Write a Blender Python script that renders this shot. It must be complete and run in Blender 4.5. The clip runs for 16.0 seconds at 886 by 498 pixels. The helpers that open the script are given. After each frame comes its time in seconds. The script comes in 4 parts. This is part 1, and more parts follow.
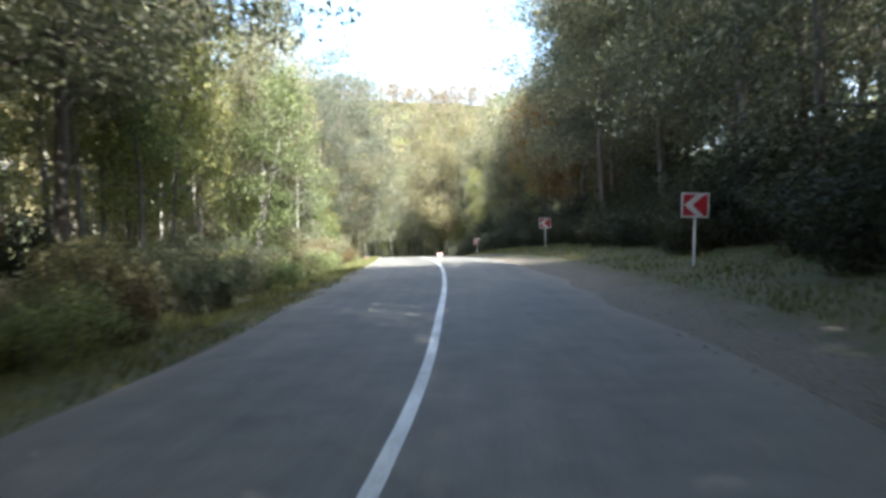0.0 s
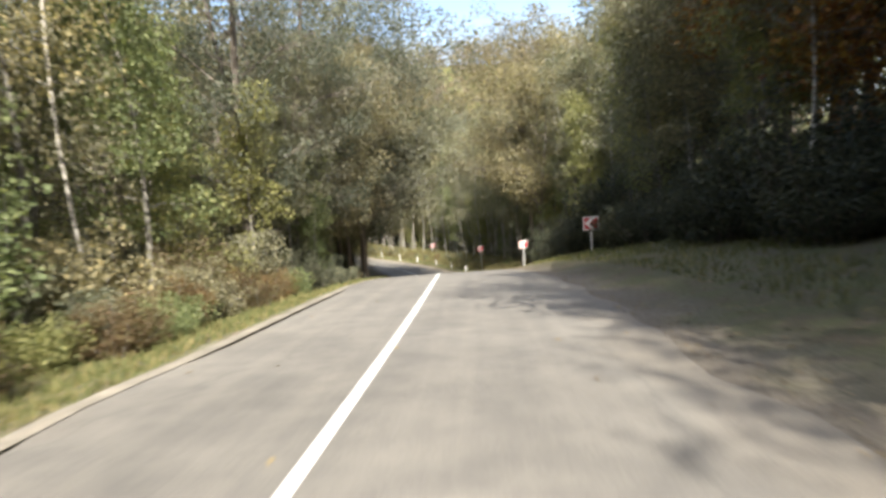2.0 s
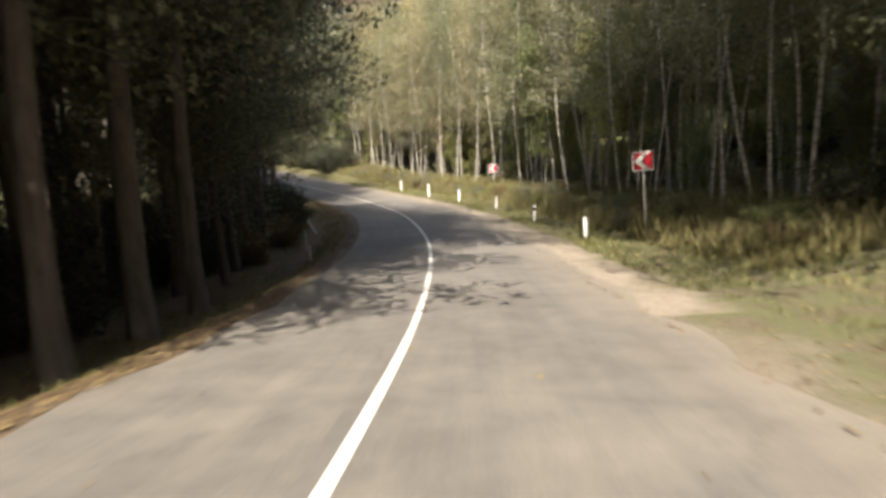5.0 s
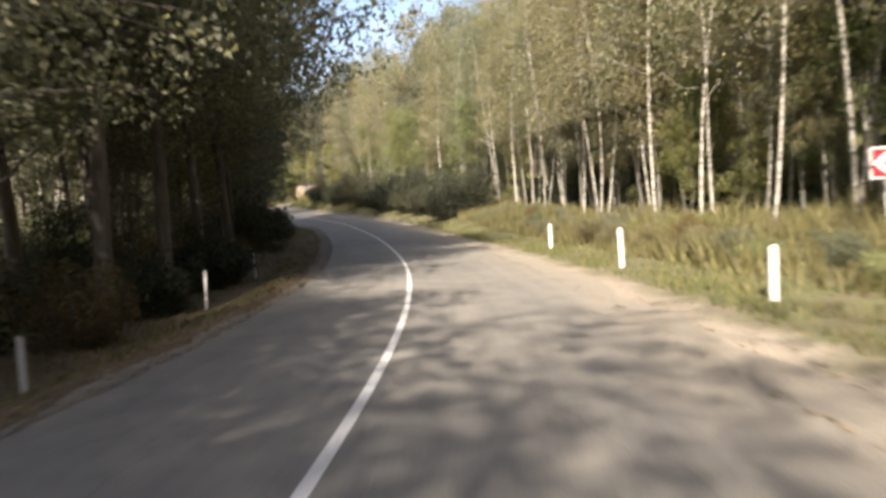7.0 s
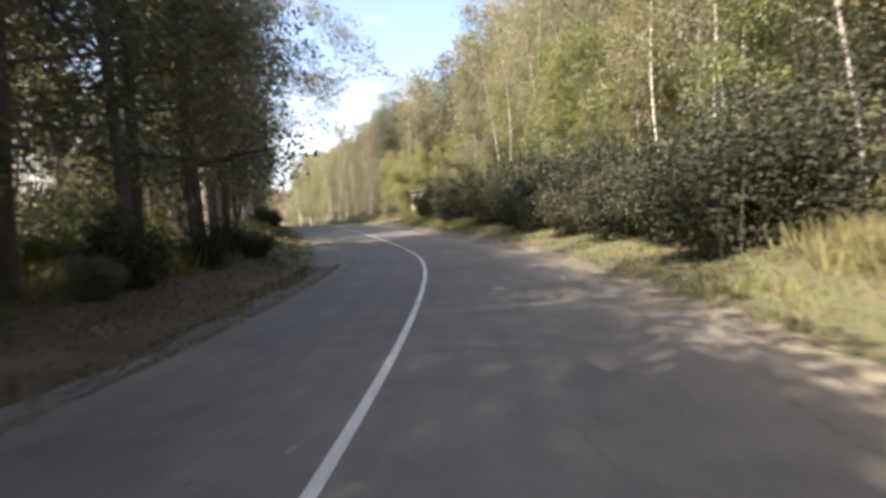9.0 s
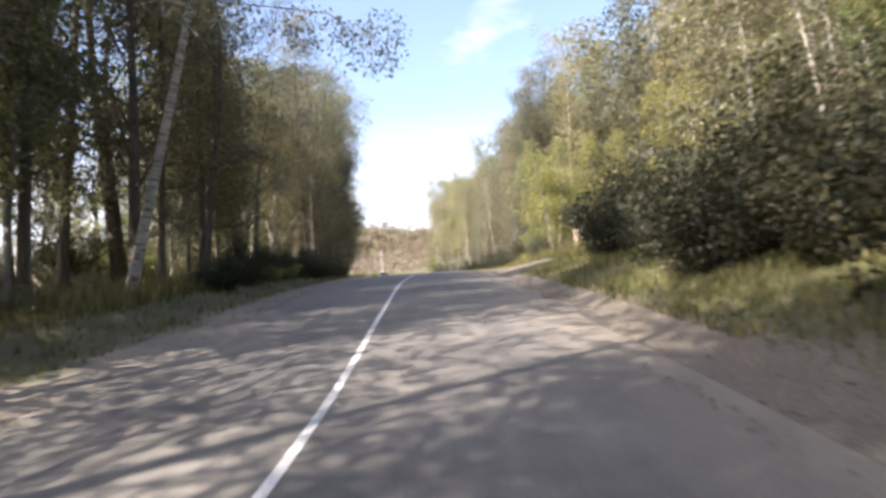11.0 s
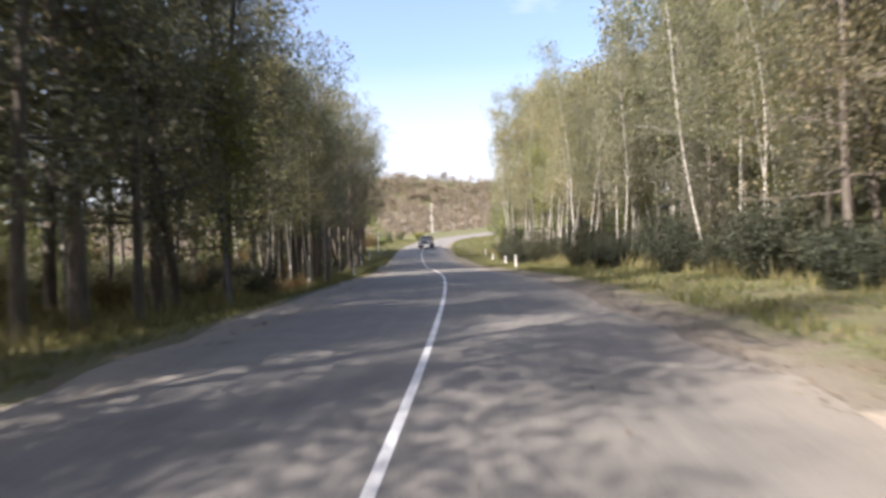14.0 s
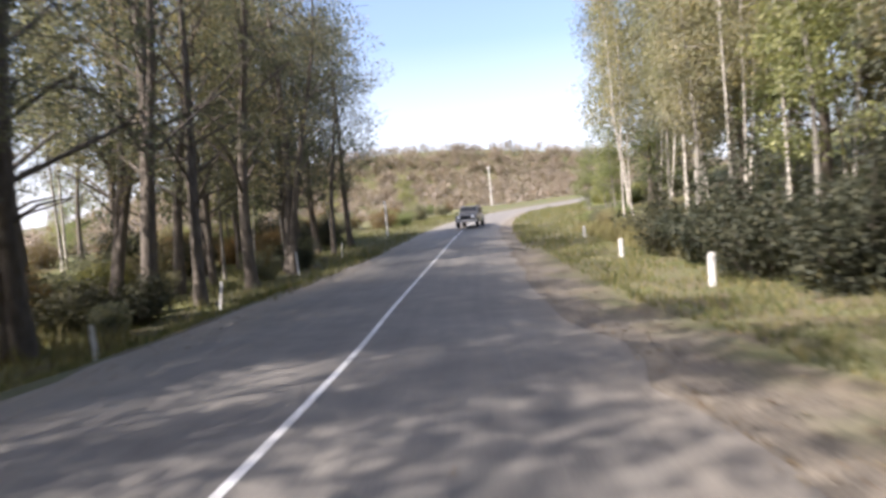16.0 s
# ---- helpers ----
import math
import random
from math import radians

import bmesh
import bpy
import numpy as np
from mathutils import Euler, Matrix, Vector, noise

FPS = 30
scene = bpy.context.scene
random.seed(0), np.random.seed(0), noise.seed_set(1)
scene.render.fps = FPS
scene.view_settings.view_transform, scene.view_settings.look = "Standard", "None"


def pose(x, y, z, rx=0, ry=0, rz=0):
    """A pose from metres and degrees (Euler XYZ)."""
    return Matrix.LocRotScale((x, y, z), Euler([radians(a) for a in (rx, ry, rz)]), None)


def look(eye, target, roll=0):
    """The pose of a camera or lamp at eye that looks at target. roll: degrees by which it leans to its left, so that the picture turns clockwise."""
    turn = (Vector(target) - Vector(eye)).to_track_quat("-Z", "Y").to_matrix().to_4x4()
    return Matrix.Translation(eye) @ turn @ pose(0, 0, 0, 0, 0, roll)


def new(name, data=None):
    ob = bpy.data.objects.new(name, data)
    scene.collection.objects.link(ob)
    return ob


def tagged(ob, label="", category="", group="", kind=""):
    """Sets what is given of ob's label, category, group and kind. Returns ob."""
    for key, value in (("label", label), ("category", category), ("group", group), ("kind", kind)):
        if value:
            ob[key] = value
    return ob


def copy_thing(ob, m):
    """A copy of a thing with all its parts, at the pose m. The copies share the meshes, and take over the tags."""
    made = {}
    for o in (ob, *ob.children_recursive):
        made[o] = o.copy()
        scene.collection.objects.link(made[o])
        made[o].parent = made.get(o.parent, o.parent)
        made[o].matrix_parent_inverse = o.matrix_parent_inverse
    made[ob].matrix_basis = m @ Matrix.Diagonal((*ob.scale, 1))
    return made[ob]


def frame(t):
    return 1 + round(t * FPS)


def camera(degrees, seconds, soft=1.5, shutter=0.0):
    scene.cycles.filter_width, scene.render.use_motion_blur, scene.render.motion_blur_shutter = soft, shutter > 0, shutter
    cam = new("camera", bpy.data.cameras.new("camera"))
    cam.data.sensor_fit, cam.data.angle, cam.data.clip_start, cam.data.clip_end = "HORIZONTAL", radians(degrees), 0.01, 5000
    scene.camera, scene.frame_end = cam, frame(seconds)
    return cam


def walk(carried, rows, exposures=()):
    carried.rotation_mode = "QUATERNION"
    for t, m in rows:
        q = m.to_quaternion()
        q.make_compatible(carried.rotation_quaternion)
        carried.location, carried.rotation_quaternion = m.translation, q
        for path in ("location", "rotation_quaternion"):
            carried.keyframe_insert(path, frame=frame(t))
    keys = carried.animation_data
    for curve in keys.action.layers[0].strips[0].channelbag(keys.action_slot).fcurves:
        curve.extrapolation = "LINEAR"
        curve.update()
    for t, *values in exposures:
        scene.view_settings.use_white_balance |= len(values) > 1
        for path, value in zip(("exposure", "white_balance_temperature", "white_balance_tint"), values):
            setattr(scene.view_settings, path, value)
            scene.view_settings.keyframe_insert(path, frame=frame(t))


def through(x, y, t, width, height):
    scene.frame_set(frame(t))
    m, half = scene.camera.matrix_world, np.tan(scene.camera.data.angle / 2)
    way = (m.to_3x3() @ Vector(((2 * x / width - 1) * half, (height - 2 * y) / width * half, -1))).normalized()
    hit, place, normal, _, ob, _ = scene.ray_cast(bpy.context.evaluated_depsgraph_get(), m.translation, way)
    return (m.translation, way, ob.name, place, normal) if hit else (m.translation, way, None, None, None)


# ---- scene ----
cam = camera(70.0, 16.0, soft=3.2, shutter=0.25)
# seconds, eye x y z, yaw to the left of +y, pitch up, roll
PATH = [
    (0, -0.000, -0.000, 1.300, 0.07, -2.61, -0.27),
    (0.5, 0.483, 6.437, 1.200, 0.64, -2.92, -1.60),
    (1, 0.765, 13.399, 1.130, 1.17, -3.05, -2.18),
    (1.5, 0.915, 20.729, 1.052, 4.71, -3.17, -4.91),
    (2, 0.641, 28.214, 0.848, 8.55, -4.45, -4.02),
    (2.5, -0.072, 35.802, 0.529, 9.86, -5.05, -3.08),
    (3, -0.957, 43.303, 0.129, 11.91, -6.58, -3.49),
    (3.5, -2.017, 50.810, -0.466, 13.33, -8.36, -3.42),
    (4, -3.385, 58.607, -1.401, 13.73, -10.27, -3.38),
    (4.5, -4.779, 66.547, -2.561, 14.51, -10.31, -2.92),
    (5, -6.277, 74.587, -3.758, 15.26, -9.58, -2.70),
    (5.5, -7.989, 82.699, -4.799, 17.21, -8.20, -1.40),
    (6, -10.047, 90.830, -5.534, 19.80, -5.66, -2.10),
    (6.5, -12.592, 98.835, -5.956, 25.63, -3.50, -3.88),
    (7, -15.720, 106.453, -6.216, 31.63, -3.44, -3.73),
    (7.5, -19.743, 113.585, -6.415, 37.14, -2.28, -3.70),
    (8, -24.232, 120.265, -6.476, 39.54, -0.41, -3.47),
    (8.5, -29.035, 126.588, -6.434, 43.03, -0.56, -2.83),
    (9, -34.107, 132.564, -6.304, 46.07, -0.54, -2.83),
    (9.5, -39.409, 138.198, -6.080, 48.98, 0.64, -2.75),
    (10, -44.896, 143.471, -5.762, 51.73, 3.40, -1.60),
    (10.5, -50.524, 148.288, -5.372, 55.00, 3.34, -2.27),
    (11, -56.206, 152.419, -4.938, 60.98, 3.76, -3.29),
    (11.5, -61.653, 155.729, -4.480, 65.52, 3.72, -2.57),
    (12, -66.773, 158.460, -4.013, 67.42, 3.71, -2.23),
    (12.5, -72.120, 161.270, -3.514, 67.60, 2.97, -1.57),
    (13, -78.381, 164.402, -3.092, 67.74, 2.00, -2.95),
    (13.5, -85.337, 167.863, -2.682, 66.73, 1.01, -1.46),
    (14, -92.913, 171.584, -2.354, 66.78, -0.12, -2.08),
    (14.5, -100.934, 175.511, -2.154, 66.94, -1.53, -3.14),
    (15, -109.109, 179.589, -2.120, 67.63, -3.07, -4.62),
    (15.5, -117.588, 183.551, -2.149, 70.53, -3.44, -5.01),
    (16, -126.069, 186.999, -2.335, 73.18, -1.77, -4.46),
]


def eye_pose(x, y, z, yaw, pitch, roll):
    a, b = radians(yaw), radians(pitch)
    ahead = Vector((-math.sin(a) * math.cos(b), math.cos(a) * math.cos(b), math.sin(b)))
    return look((x, y, z), Vector((x, y, z)) + ahead, roll)


walk(cam, [(t, eye_pose(*p)) for t, *p in PATH], exposures=[(0, 2.6, 5650, 4), (0.6, 2.5, 5800, 5), (1.5, 1.6, 6100, 7), (2.5, 1.85, 6300, 10), (3.5, 1.85, 6400, 11), (5.9, 1.47, 6600, 12), (6.5, 1.52, 6600, 12), (7, 1.65, 6650, 13), (8, 1.75, 6650, 14), (10.5, 1.75, 6250, 18), (11.5, 1.85, 6300, 17), (12, 1.5, 6200, 17), (12.5, 1.55, 6150, 16), (13.2, 1.55, 6200, 16), (14, 1.5, 6100, 17), (14.5, 1.2, 6050, 18), (15.1, 1.15, 6050, 18), (16, 1.48, 6100, 18)])

# ---------------------------------------------------------------- light
SUN_DIR = Vector((0.19, -0.705, 0.68)).normalized()
world = bpy.data.worlds.new("sky")
world.use_nodes = True
scene.world = world
wn = world.node_tree.nodes
sky = wn.new("ShaderNodeTexSky")
sky.sky_type, sky.sun_disc = "NISHITA", False
sky.sun_elevation = math.asin(SUN_DIR.z)
sky.sun_rotation = math.atan2(SUN_DIR.x, SUN_DIR.y)
sky.air_density, sky.dust_density, sky.ozone_density = 1.0, 2.5, 0.5
wl = world.node_tree.links
way_in = wn.new("ShaderNodeTexCoord")
split = wn.new("ShaderNodeSeparateXYZ")
wl.new(way_in.outputs["Generated"], split.inputs[0])
haze = wn.new("ShaderNodeValToRGB")  # haze thins with height over the horizon
haze.color_ramp.elements[0].position, haze.color_ramp.elements[0].color = 0.02, (0.95, 0.95, 0.95, 1)
haze.color_ramp.elements[1].position, haze.color_ramp.elements[1].color = 0.28, (0.04, 0.04, 0.04, 1)
wl.new(split.outputs[2], haze.inputs[0])
puffs = wn.new("ShaderNodeTexNoise")  # scattered fair-weather clouds
puffs.inputs["Scale"].default_value, puffs.inputs["Detail"].default_value = 3.2, 7.0
stretch = wn.new("ShaderNodeMapping")
stretch.inputs["Scale"].default_value = (1.0, 1.0, 2.6)
wl.new(way_in.outputs["Generated"], stretch.inputs[0])
wl.new(stretch.outputs[0], puffs.inputs["Vector"])
edge = wn.new("ShaderNodeValToRGB")
edge.color_ramp.elements[0].position, edge.color_ramp.elements[1].position = 0.62, 0.82
wl.new(puffs.outputs["Fac"], edge.inputs[0])
veil = wn.new("ShaderNodeMix")
veil.data_type, veil.blend_type = "RGBA", "LIGHTEN"
veil.inputs[0].default_value = 1.0
wl.new(haze.outputs[0], veil.inputs[6])
wl.new(edge.outputs[0], veil.inputs[7])
cover = wn.new("ShaderNodeMix")
cover.data_type = "RGBA"
wl.new(veil.outputs[2], cover.inputs[0])
wl.new(sky.outputs[0], cover.inputs[6])
cover.inputs[7].default_value = (4.4, 4.35, 4.4, 1)
wl.new(cover.outputs[2], wn["Background"].inputs[0])
wn["Background"].inputs[1].default_value = 0.115
sun = new("sun", bpy.data.lights.new("sun", "SUN"))
sun.data.energy, sun.data.angle, sun.data.color = 5.0, radians(0.55), (1.0, 0.91, 0.78)
sun.matrix_world = look(SUN_DIR * 100, (0, 0, 0))

# ---------------------------------------------------------------- the road's line
ROAD = [
    # first three points: unseen bend, added so the wood behind blocks the sun
    (-52.00, -66.00, 0.30),
    (-22.00, -44.00, 0.20),
    (-4.50, -21.00, 0.05),
    (-0.74, 0.06, -0.05),
    (-0.05, 10.59, -0.19),
    (-0.11, 22.19, -0.33),
    (-0.99, 34.17, -0.75),
    (-2.33, 46.15, -1.43),
    (-4.19, 58.47, -2.75),
    (-6.47, 71.21, -4.64),
    (-9.26, 84.11, -6.32),
    (-13.01, 96.92, -7.24),
    (-18.14, 108.85, -7.66),
    (-24.97, 119.73, -7.83),
    (-32.78, 129.58, -7.72),
    (-41.12, 138.64, -7.37),
    (-49.92, 146.72, -6.80),
    (-59.07, 152.74, -6.11),
    (-67.44, 157.20, -5.36),
    (-76.40, 161.87, -4.61),
    (-87.17, 167.84, -3.96),
    (-99.56, 174.20, -3.53),
    (-112.95, 180.20, -3.47),
    (-126.65, 185.54, -3.69),
    (-133.50, 188.05, -3.75),
    (-138.30, 189.60, -3.80),
    (-154.00, 195.40, -3.40),
    (-168.80, 201.20, -2.75),
    (-181.00, 206.80, -1.95),
    (-193.50, 214.00, -1.15),
    (-204.50, 223.50, -0.40),
    (-216.00, 236.50, 0.60),
    (-226.00, 254.00, 2.00),
    (-234.00, 280.00, 4.00),
    (-240.00, 320.00, 7.00),
]


def spline(points, step):
    """Catmull-Rom through the points, resampled to even steps."""
    p = np.array(points)
    p = np.vstack([2 * p[0] - p[1], p, 2 * p[-1] - p[-2]])
    out = []
    for i in range(1, len(p) - 2):
        for u in np.linspace(0, 1, 40, endpoint=False):
            a, b, c, d = p[i - 1 : i + 3]
            out.append(0.5 * (2 * b + (c - a) * u + (2 * a - 5 * b + 4 * c - d) * u * u + (3 * b - a - 3 * c + d) * u**3))
    out = np.array(out)
    s = np.r_[0, np.cumsum(np.linalg.norm(np.diff(out[:, :2], axis=0), axis=1))]
    want = np.arange(0, s[-1], step)
    return np.stack([np.interp(want, s, out[:, k]) for k in range(3)], 1)


LINE = spline(ROAD, 1.0)
for _ in range(2):
    LINE[1:-1] = (LINE[:-2] + 2 * LINE[1:-1] + LINE[2:]) / 4
TAN = np.gradient(LINE, axis=0)
TAN /= np.linalg.norm(TAN[:, :2], axis=1)[:, None]
SIDE = np.stack([TAN[:, 1], -TAN[:, 0]], 1)
S0 = int(np.argmin(np.hypot(LINE[:, 0] - ROAD[3][0], LINE[:, 1] - ROAD[3][1])))
N_LINE = len(LINE)


def at_line(s):
    """Place, way and side at s metres past the start of the walk."""
    k = min(max(s + S0, 0), N_LINE - 1.001)
    i, u = int(k), k - int(k)
    return LINE[i] * (1 - u) + LINE[i + 1] * u, TAN[i], SIDE[i]


def lateral(x, y):
    """For arrays of places: s, the distance to the right of the line, and the line's height there."""
    x, y = np.atleast_1d(np.asarray(x, float)), np.atleast_1d(np.asarray(y, float))
    s, lat, z = np.zeros(len(x)), np.zeros(len(x)), np.zeros(len(x))
    for a in range(0, len(x), 4000):
        dx = x[a : a + 4000, None] - LINE[None, :, 0]
        dy = y[a : a + 4000, None] - LINE[None, :, 1]
        d2 = dx * dx + dy * dy
        i = d2.argmin(1)
        r = np.arange(len(i))
        cross = dx[r, i] * SIDE[i, 0] + dy[r, i] * SIDE[i, 1]
        s[a : a + 4000] = i - S0
        lat[a : a + 4000] = np.sign(cross) * np.sqrt(d2[r, i])
        z[a : a + 4000] = LINE[i, 2]
    return s, lat, z


def step(a, b, v):
    u = np.clip((v - a) / (b - a), 0, 1)
    return u * u * (3 - 2 * u)


def waves(x, y, size, seed):
    """Smooth unevenness from a few sines, about -1 to 1."""
    rnd = np.random.RandomState(seed)
    out = 0
    for k in range(6):
        a, f, ph = rnd.uniform(0, 6.28), rnd.uniform(0.6, 1.8) / size, rnd.uniform(0, 6.28)
        out = out + np.sin((x * np.cos(a) + y * np.sin(a)) * f * 6.28 + ph)
    return out / 3.5


def road_edges(s):
    """The asphalt's width to the left and to the right of the line."""
    return (np.interp(s, [-40, 15, 30, 65, 90, 120, 150, 168, 260, 300], [2.65, 2.65, 2.35, 2.3, 2.75, 3.0, 3.1, 3.6, 3.6, 3.0]),
            np.interp(s, [-40, 0, 60, 90, 130, 190, 200, 212, 220, 300], [3.1, 3.1, 2.95, 3.4, 3.7, 3.6, 3.3, 3.3, 3.0, 3.0]))


def bank(s, lat):
    """Height over the road beside it."""
    marks = [-40, 0, 60, 78, 90, 135, 150, 170, 182, 200, 212, 240, 300]
    begin = np.interp(s, marks, [3.2, 3.2, 3.2, 5.0, 6.3, 6.3, 4.5, 3.8, 3.8, 4.2, 5.6, 6.2, 6.0])
    steep = np.interp(s, marks, [0.15, 0.15, 0.15, 0.17, 0.21, 0.21, 0.18, 0.2, 0.27, 0.22, 0.12, 0.08, 0.1])
    r, l = np.maximum(lat - begin, 0), np.maximum(-lat - road_edges(s)[0] - 0.1, 0)
    up = np.minimum(r * steep, 1.3 + 0.12 * np.maximum(r - 6, 0))
    up = up + np.interp(s, [-20, 0, 30, 60, 110, 150], [0, 0.12, 0.28, 0.38, 0.34, 0.12]) * np.maximum(r - 7.5, 0)
    ditch = np.interp(s, [-40, 40, 70, 92, 102, 112, 128, 150, 195, 215, 240, 256, 266, 276, 300], [-0.25, -0.25, -0.5, -0.9, -0.65, -0.5, -0.35, 0.4, 0.4, 0.0, -0.8, -0.8, -0.5, -0.25, 0.1])
    low = ditch * step(0.3, 2.0, l) + 0.015 * np.maximum(l - 8, 0)
    return np.where(lat > 0, up - 0.05 * step(3.0, 3.5, lat), low - 0.05 * step(0, 0.5, l))


def land(x, y):
    x, y = np.asarray(x, float), np.asarray(y, float)
    s, lat, z = lateral(x, y)
    near = z + bank(s, lat) + 0.07 * waves(x, y, 5, 1) * step(3.5, 7, abs(lat)) + 0.3 * waves(x, y, 23, 2) * step(6, 20, abs(lat))
    hills = (
        58 * np.exp(-(((x - 10) / 120) ** 2 + ((y - 330) / 75) ** 2))
        + 50 * np.exp(-(((x + 520) / 110) ** 2 + ((y - 330) / 260) ** 2))
        + 30 * np.exp(-(((x + 110) / 90) ** 2 + ((y - 330) / 80) ** 2))
        + 4 * waves(x, y, 180, 3)
    )
    far = -3 + hills + 0.8 * waves(x, y, 40, 4)
    return near + (far - near) * step(22, 75, abs(lat))


def land_at(x, y):
    return float(land([x], [y])[0])


# ---------------------------------------------------------------- building helpers
def part(name, bm, material, parent=None, label=""):
    me = bpy.data.meshes.new(name)
    bm.to_mesh(me)
    bm.free()
    return part_mesh(name, me, material, parent, label)


def part_mesh(name, me, material, parent=None, label=""):
    for m in material if isinstance(material, (list, tuple)) else [material]:
        me.materials.append(m)
    ob = new(name, me)
    if parent is not None:
        ob.parent = parent
    if label:
        ob["label"] = label
    return ob


def mesh_from(name, verts, faces, smooth=False):
    """A mesh from arrays: verts n x 3, faces m x k."""
    verts, faces = np.asarray(verts, np.float32), np.asarray(faces, np.int32)
    me = bpy.data.meshes.new(name)
    m, k = faces.shape
    me.vertices.add(len(verts))
    me.vertices.foreach_set("co", verts.ravel())
    me.loops.add(m * k)
    me.loops.foreach_set("vertex_index", faces.ravel())
    me.polygons.add(m)
    me.polygons.foreach_set("loop_start", np.arange(0, m * k, k, dtype=np.int32))
    me.polygons.foreach_set("loop_total", np.full(m, k, np.int32))
    if smooth:
        me.polygons.foreach_set("use_smooth", np.ones(m, bool))
    me.update(calc_edges=True)
    me.validate()
    return me


def box(bm, lo, hi, bevel=0.0):
    made = bmesh.ops.create_cube(bm, size=1.0)
    vs = made["verts"]
    for v in vs:
        v.co = Vector([lo[k] + (v.co[k] + 0.5) * (hi[k] - lo[k]) for k in range(3)])
    if bevel:
        es = list({e for v in vs for e in v.link_edges})
        bmesh.ops.bevel(bm, geom=es, offset=bevel, segments=2, affect="EDGES", profile=0.6)
    return vs


def rod(bm, a, b, r0, r1, sides=8):
    a, b = Vector(a), Vector(b)
    q = (b - a).to_track_quat("Z", "Y").to_matrix()
    rings = []
    for c, r in ((a, r0), (b, r1)):
        rings.append([bm.verts.new(c + q @ Vector((r * math.cos(6.2832 * k / sides), r * math.sin(6.2832 * k / sides), 0))) for k in range(sides)])
    for k in range(sides):
        bm.faces.new((rings[0][k], rings[0][(k + 1) % sides], rings[1][(k + 1) % sides], rings[1][k]))
    bm.faces.new(rings[0][::-1])
    bm.faces.new(rings[1])


def thing(name, label, category, m, group="", kind=""):
    ob = new(name)
    ob.matrix_world = m
    return tagged(ob, label, category, group, kind)


# ---------------------------------------------------------------- materials
def mat(name, rough=0.8, metal=0.0):
    m = bpy.data.materials.new(name)
    m.use_nodes = True
    nt = m.node_tree
    b = nt.nodes["Principled BSDF"]
    b.inputs["Roughness"].default_value, b.inputs["Metallic"].default_value = rough, metal
    return m, nt, b


def node(nt, kind, **values):
    n = nt.nodes.new(kind)
    for k, v in values.items():
        n.inputs[k.replace("_", " ")].default_value = v
    return n


def ramp(nt, fac, stops):
    r = nt.nodes.new("ShaderNodeValToRGB")
    while len(r.color_ramp.elements) < len(stops):
        r.color_ramp.elements.new(0.5)
    for e, (p, c) in zip(r.color_ramp.elements, stops):
        e.position, e.color = p, (*c, 1)
    nt.links.new(fac, r.inputs[0])
    return r.outputs[0]


def mixed(nt, fac, a, b, kind="MIX"):
    m = nt.nodes.new("ShaderNodeMix")
    m.data_type, m.blend_type = "RGBA", kind
    for slot, v in ((0, fac), (6, a), (7, b)):
        if isinstance(v, (int, float)):
            m.inputs[slot].default_value = v
        elif isinstance(v, tuple):
            m.inputs[slot].default_value = (*v, 1)
        else:
            nt.links.new(v, m.inputs[slot])
    return m.outputs[2]


def noise_of(nt, scale, detail=4.0, stretch=None, source="Object", rough=0.6):
    tc = nt.nodes.new("ShaderNodeTexCoord")
    v = tc.outputs[source]
    if stretch:
        mp = nt.nodes.new("ShaderNodeMapping")
        mp.inputs["Scale"].default_value = stretch
        nt.links.new(v, mp.inputs[0])
        v = mp.outputs[0]
    n = node(nt, "ShaderNodeTexNoise", Scale=scale, Detail=detail, Roughness=rough)
    nt.links.new(v, n.inputs["Vector"])
    return n.outputs["Fac"]


def relief(nt, b, height, strength=0.3, distance=0.02):
    bump = node(nt, "ShaderNodeBump", Strength=strength, Distance=distance)
    nt.links.new(height, bump.inputs["Height"])
    nt.links.new(bump.outputs[0], b.inputs["Normal"])


def mottled(name, c0, c1, scale, rough=0.85, fine=None, bump=0.0, metal=0.0, stretch=None, source="Object"):
    m, nt, b = mat(name, rough, metal)
    n1 = noise_of(nt, scale, 5, stretch, source)
    col = ramp(nt, n1, [(0.3, c0), (0.7, c1)])
    n2 = noise_of(nt, fine or scale * 14, 3, stretch, source)
    col = mixed(nt, 0.35, col, ramp(nt, n2, [(0.3, (0.25, 0.25, 0.25)), (0.7, (1, 1, 1))]), "MULTIPLY")
    nt.links.new(col, b.inputs["Base Color"])
    if bump:
        relief(nt, b, n2, bump)
    return m


def foliage(name, stops, through=0.45, rough=0.72):
    """Leaves: each takes its own shade, each tree its own cast; light shines through."""
    m, nt, b = mat(name, rough)
    geo = nt.nodes.new("ShaderNodeNewGeometry")
    info = nt.nodes.new("ShaderNodeObjectInfo")
    col = ramp(nt, geo.outputs["Random Per Island"], stops)
    cast = ramp(nt, info.outputs["Random"], [(0.0, (0.72, 0.80, 0.75)), (0.5, (1, 1, 1)), (1.0, (1.22, 1.08, 0.85))])
    col = mixed(nt, 1.0, col, cast, "MULTIPLY")
    nt.links.new(col, b.inputs["Base Color"])
    tr = nt.nodes.new("ShaderNodeBsdfTranslucent")
    warm = mixed(nt, 1.0, col, (1.15, 1.12, 0.75), "MULTIPLY")
    nt.links.new(warm, tr.inputs[0])
    mx = nt.nodes.new("ShaderNodeMixShader")
    mx.inputs[0].default_value = through
    nt.links.new(b.outputs[0], mx.inputs[1])
    nt.links.new(tr.outputs[0], mx.inputs[2])
    nt.links.new(mx.outputs[0], nt.nodes["Material Output"].inputs[0])
    return m


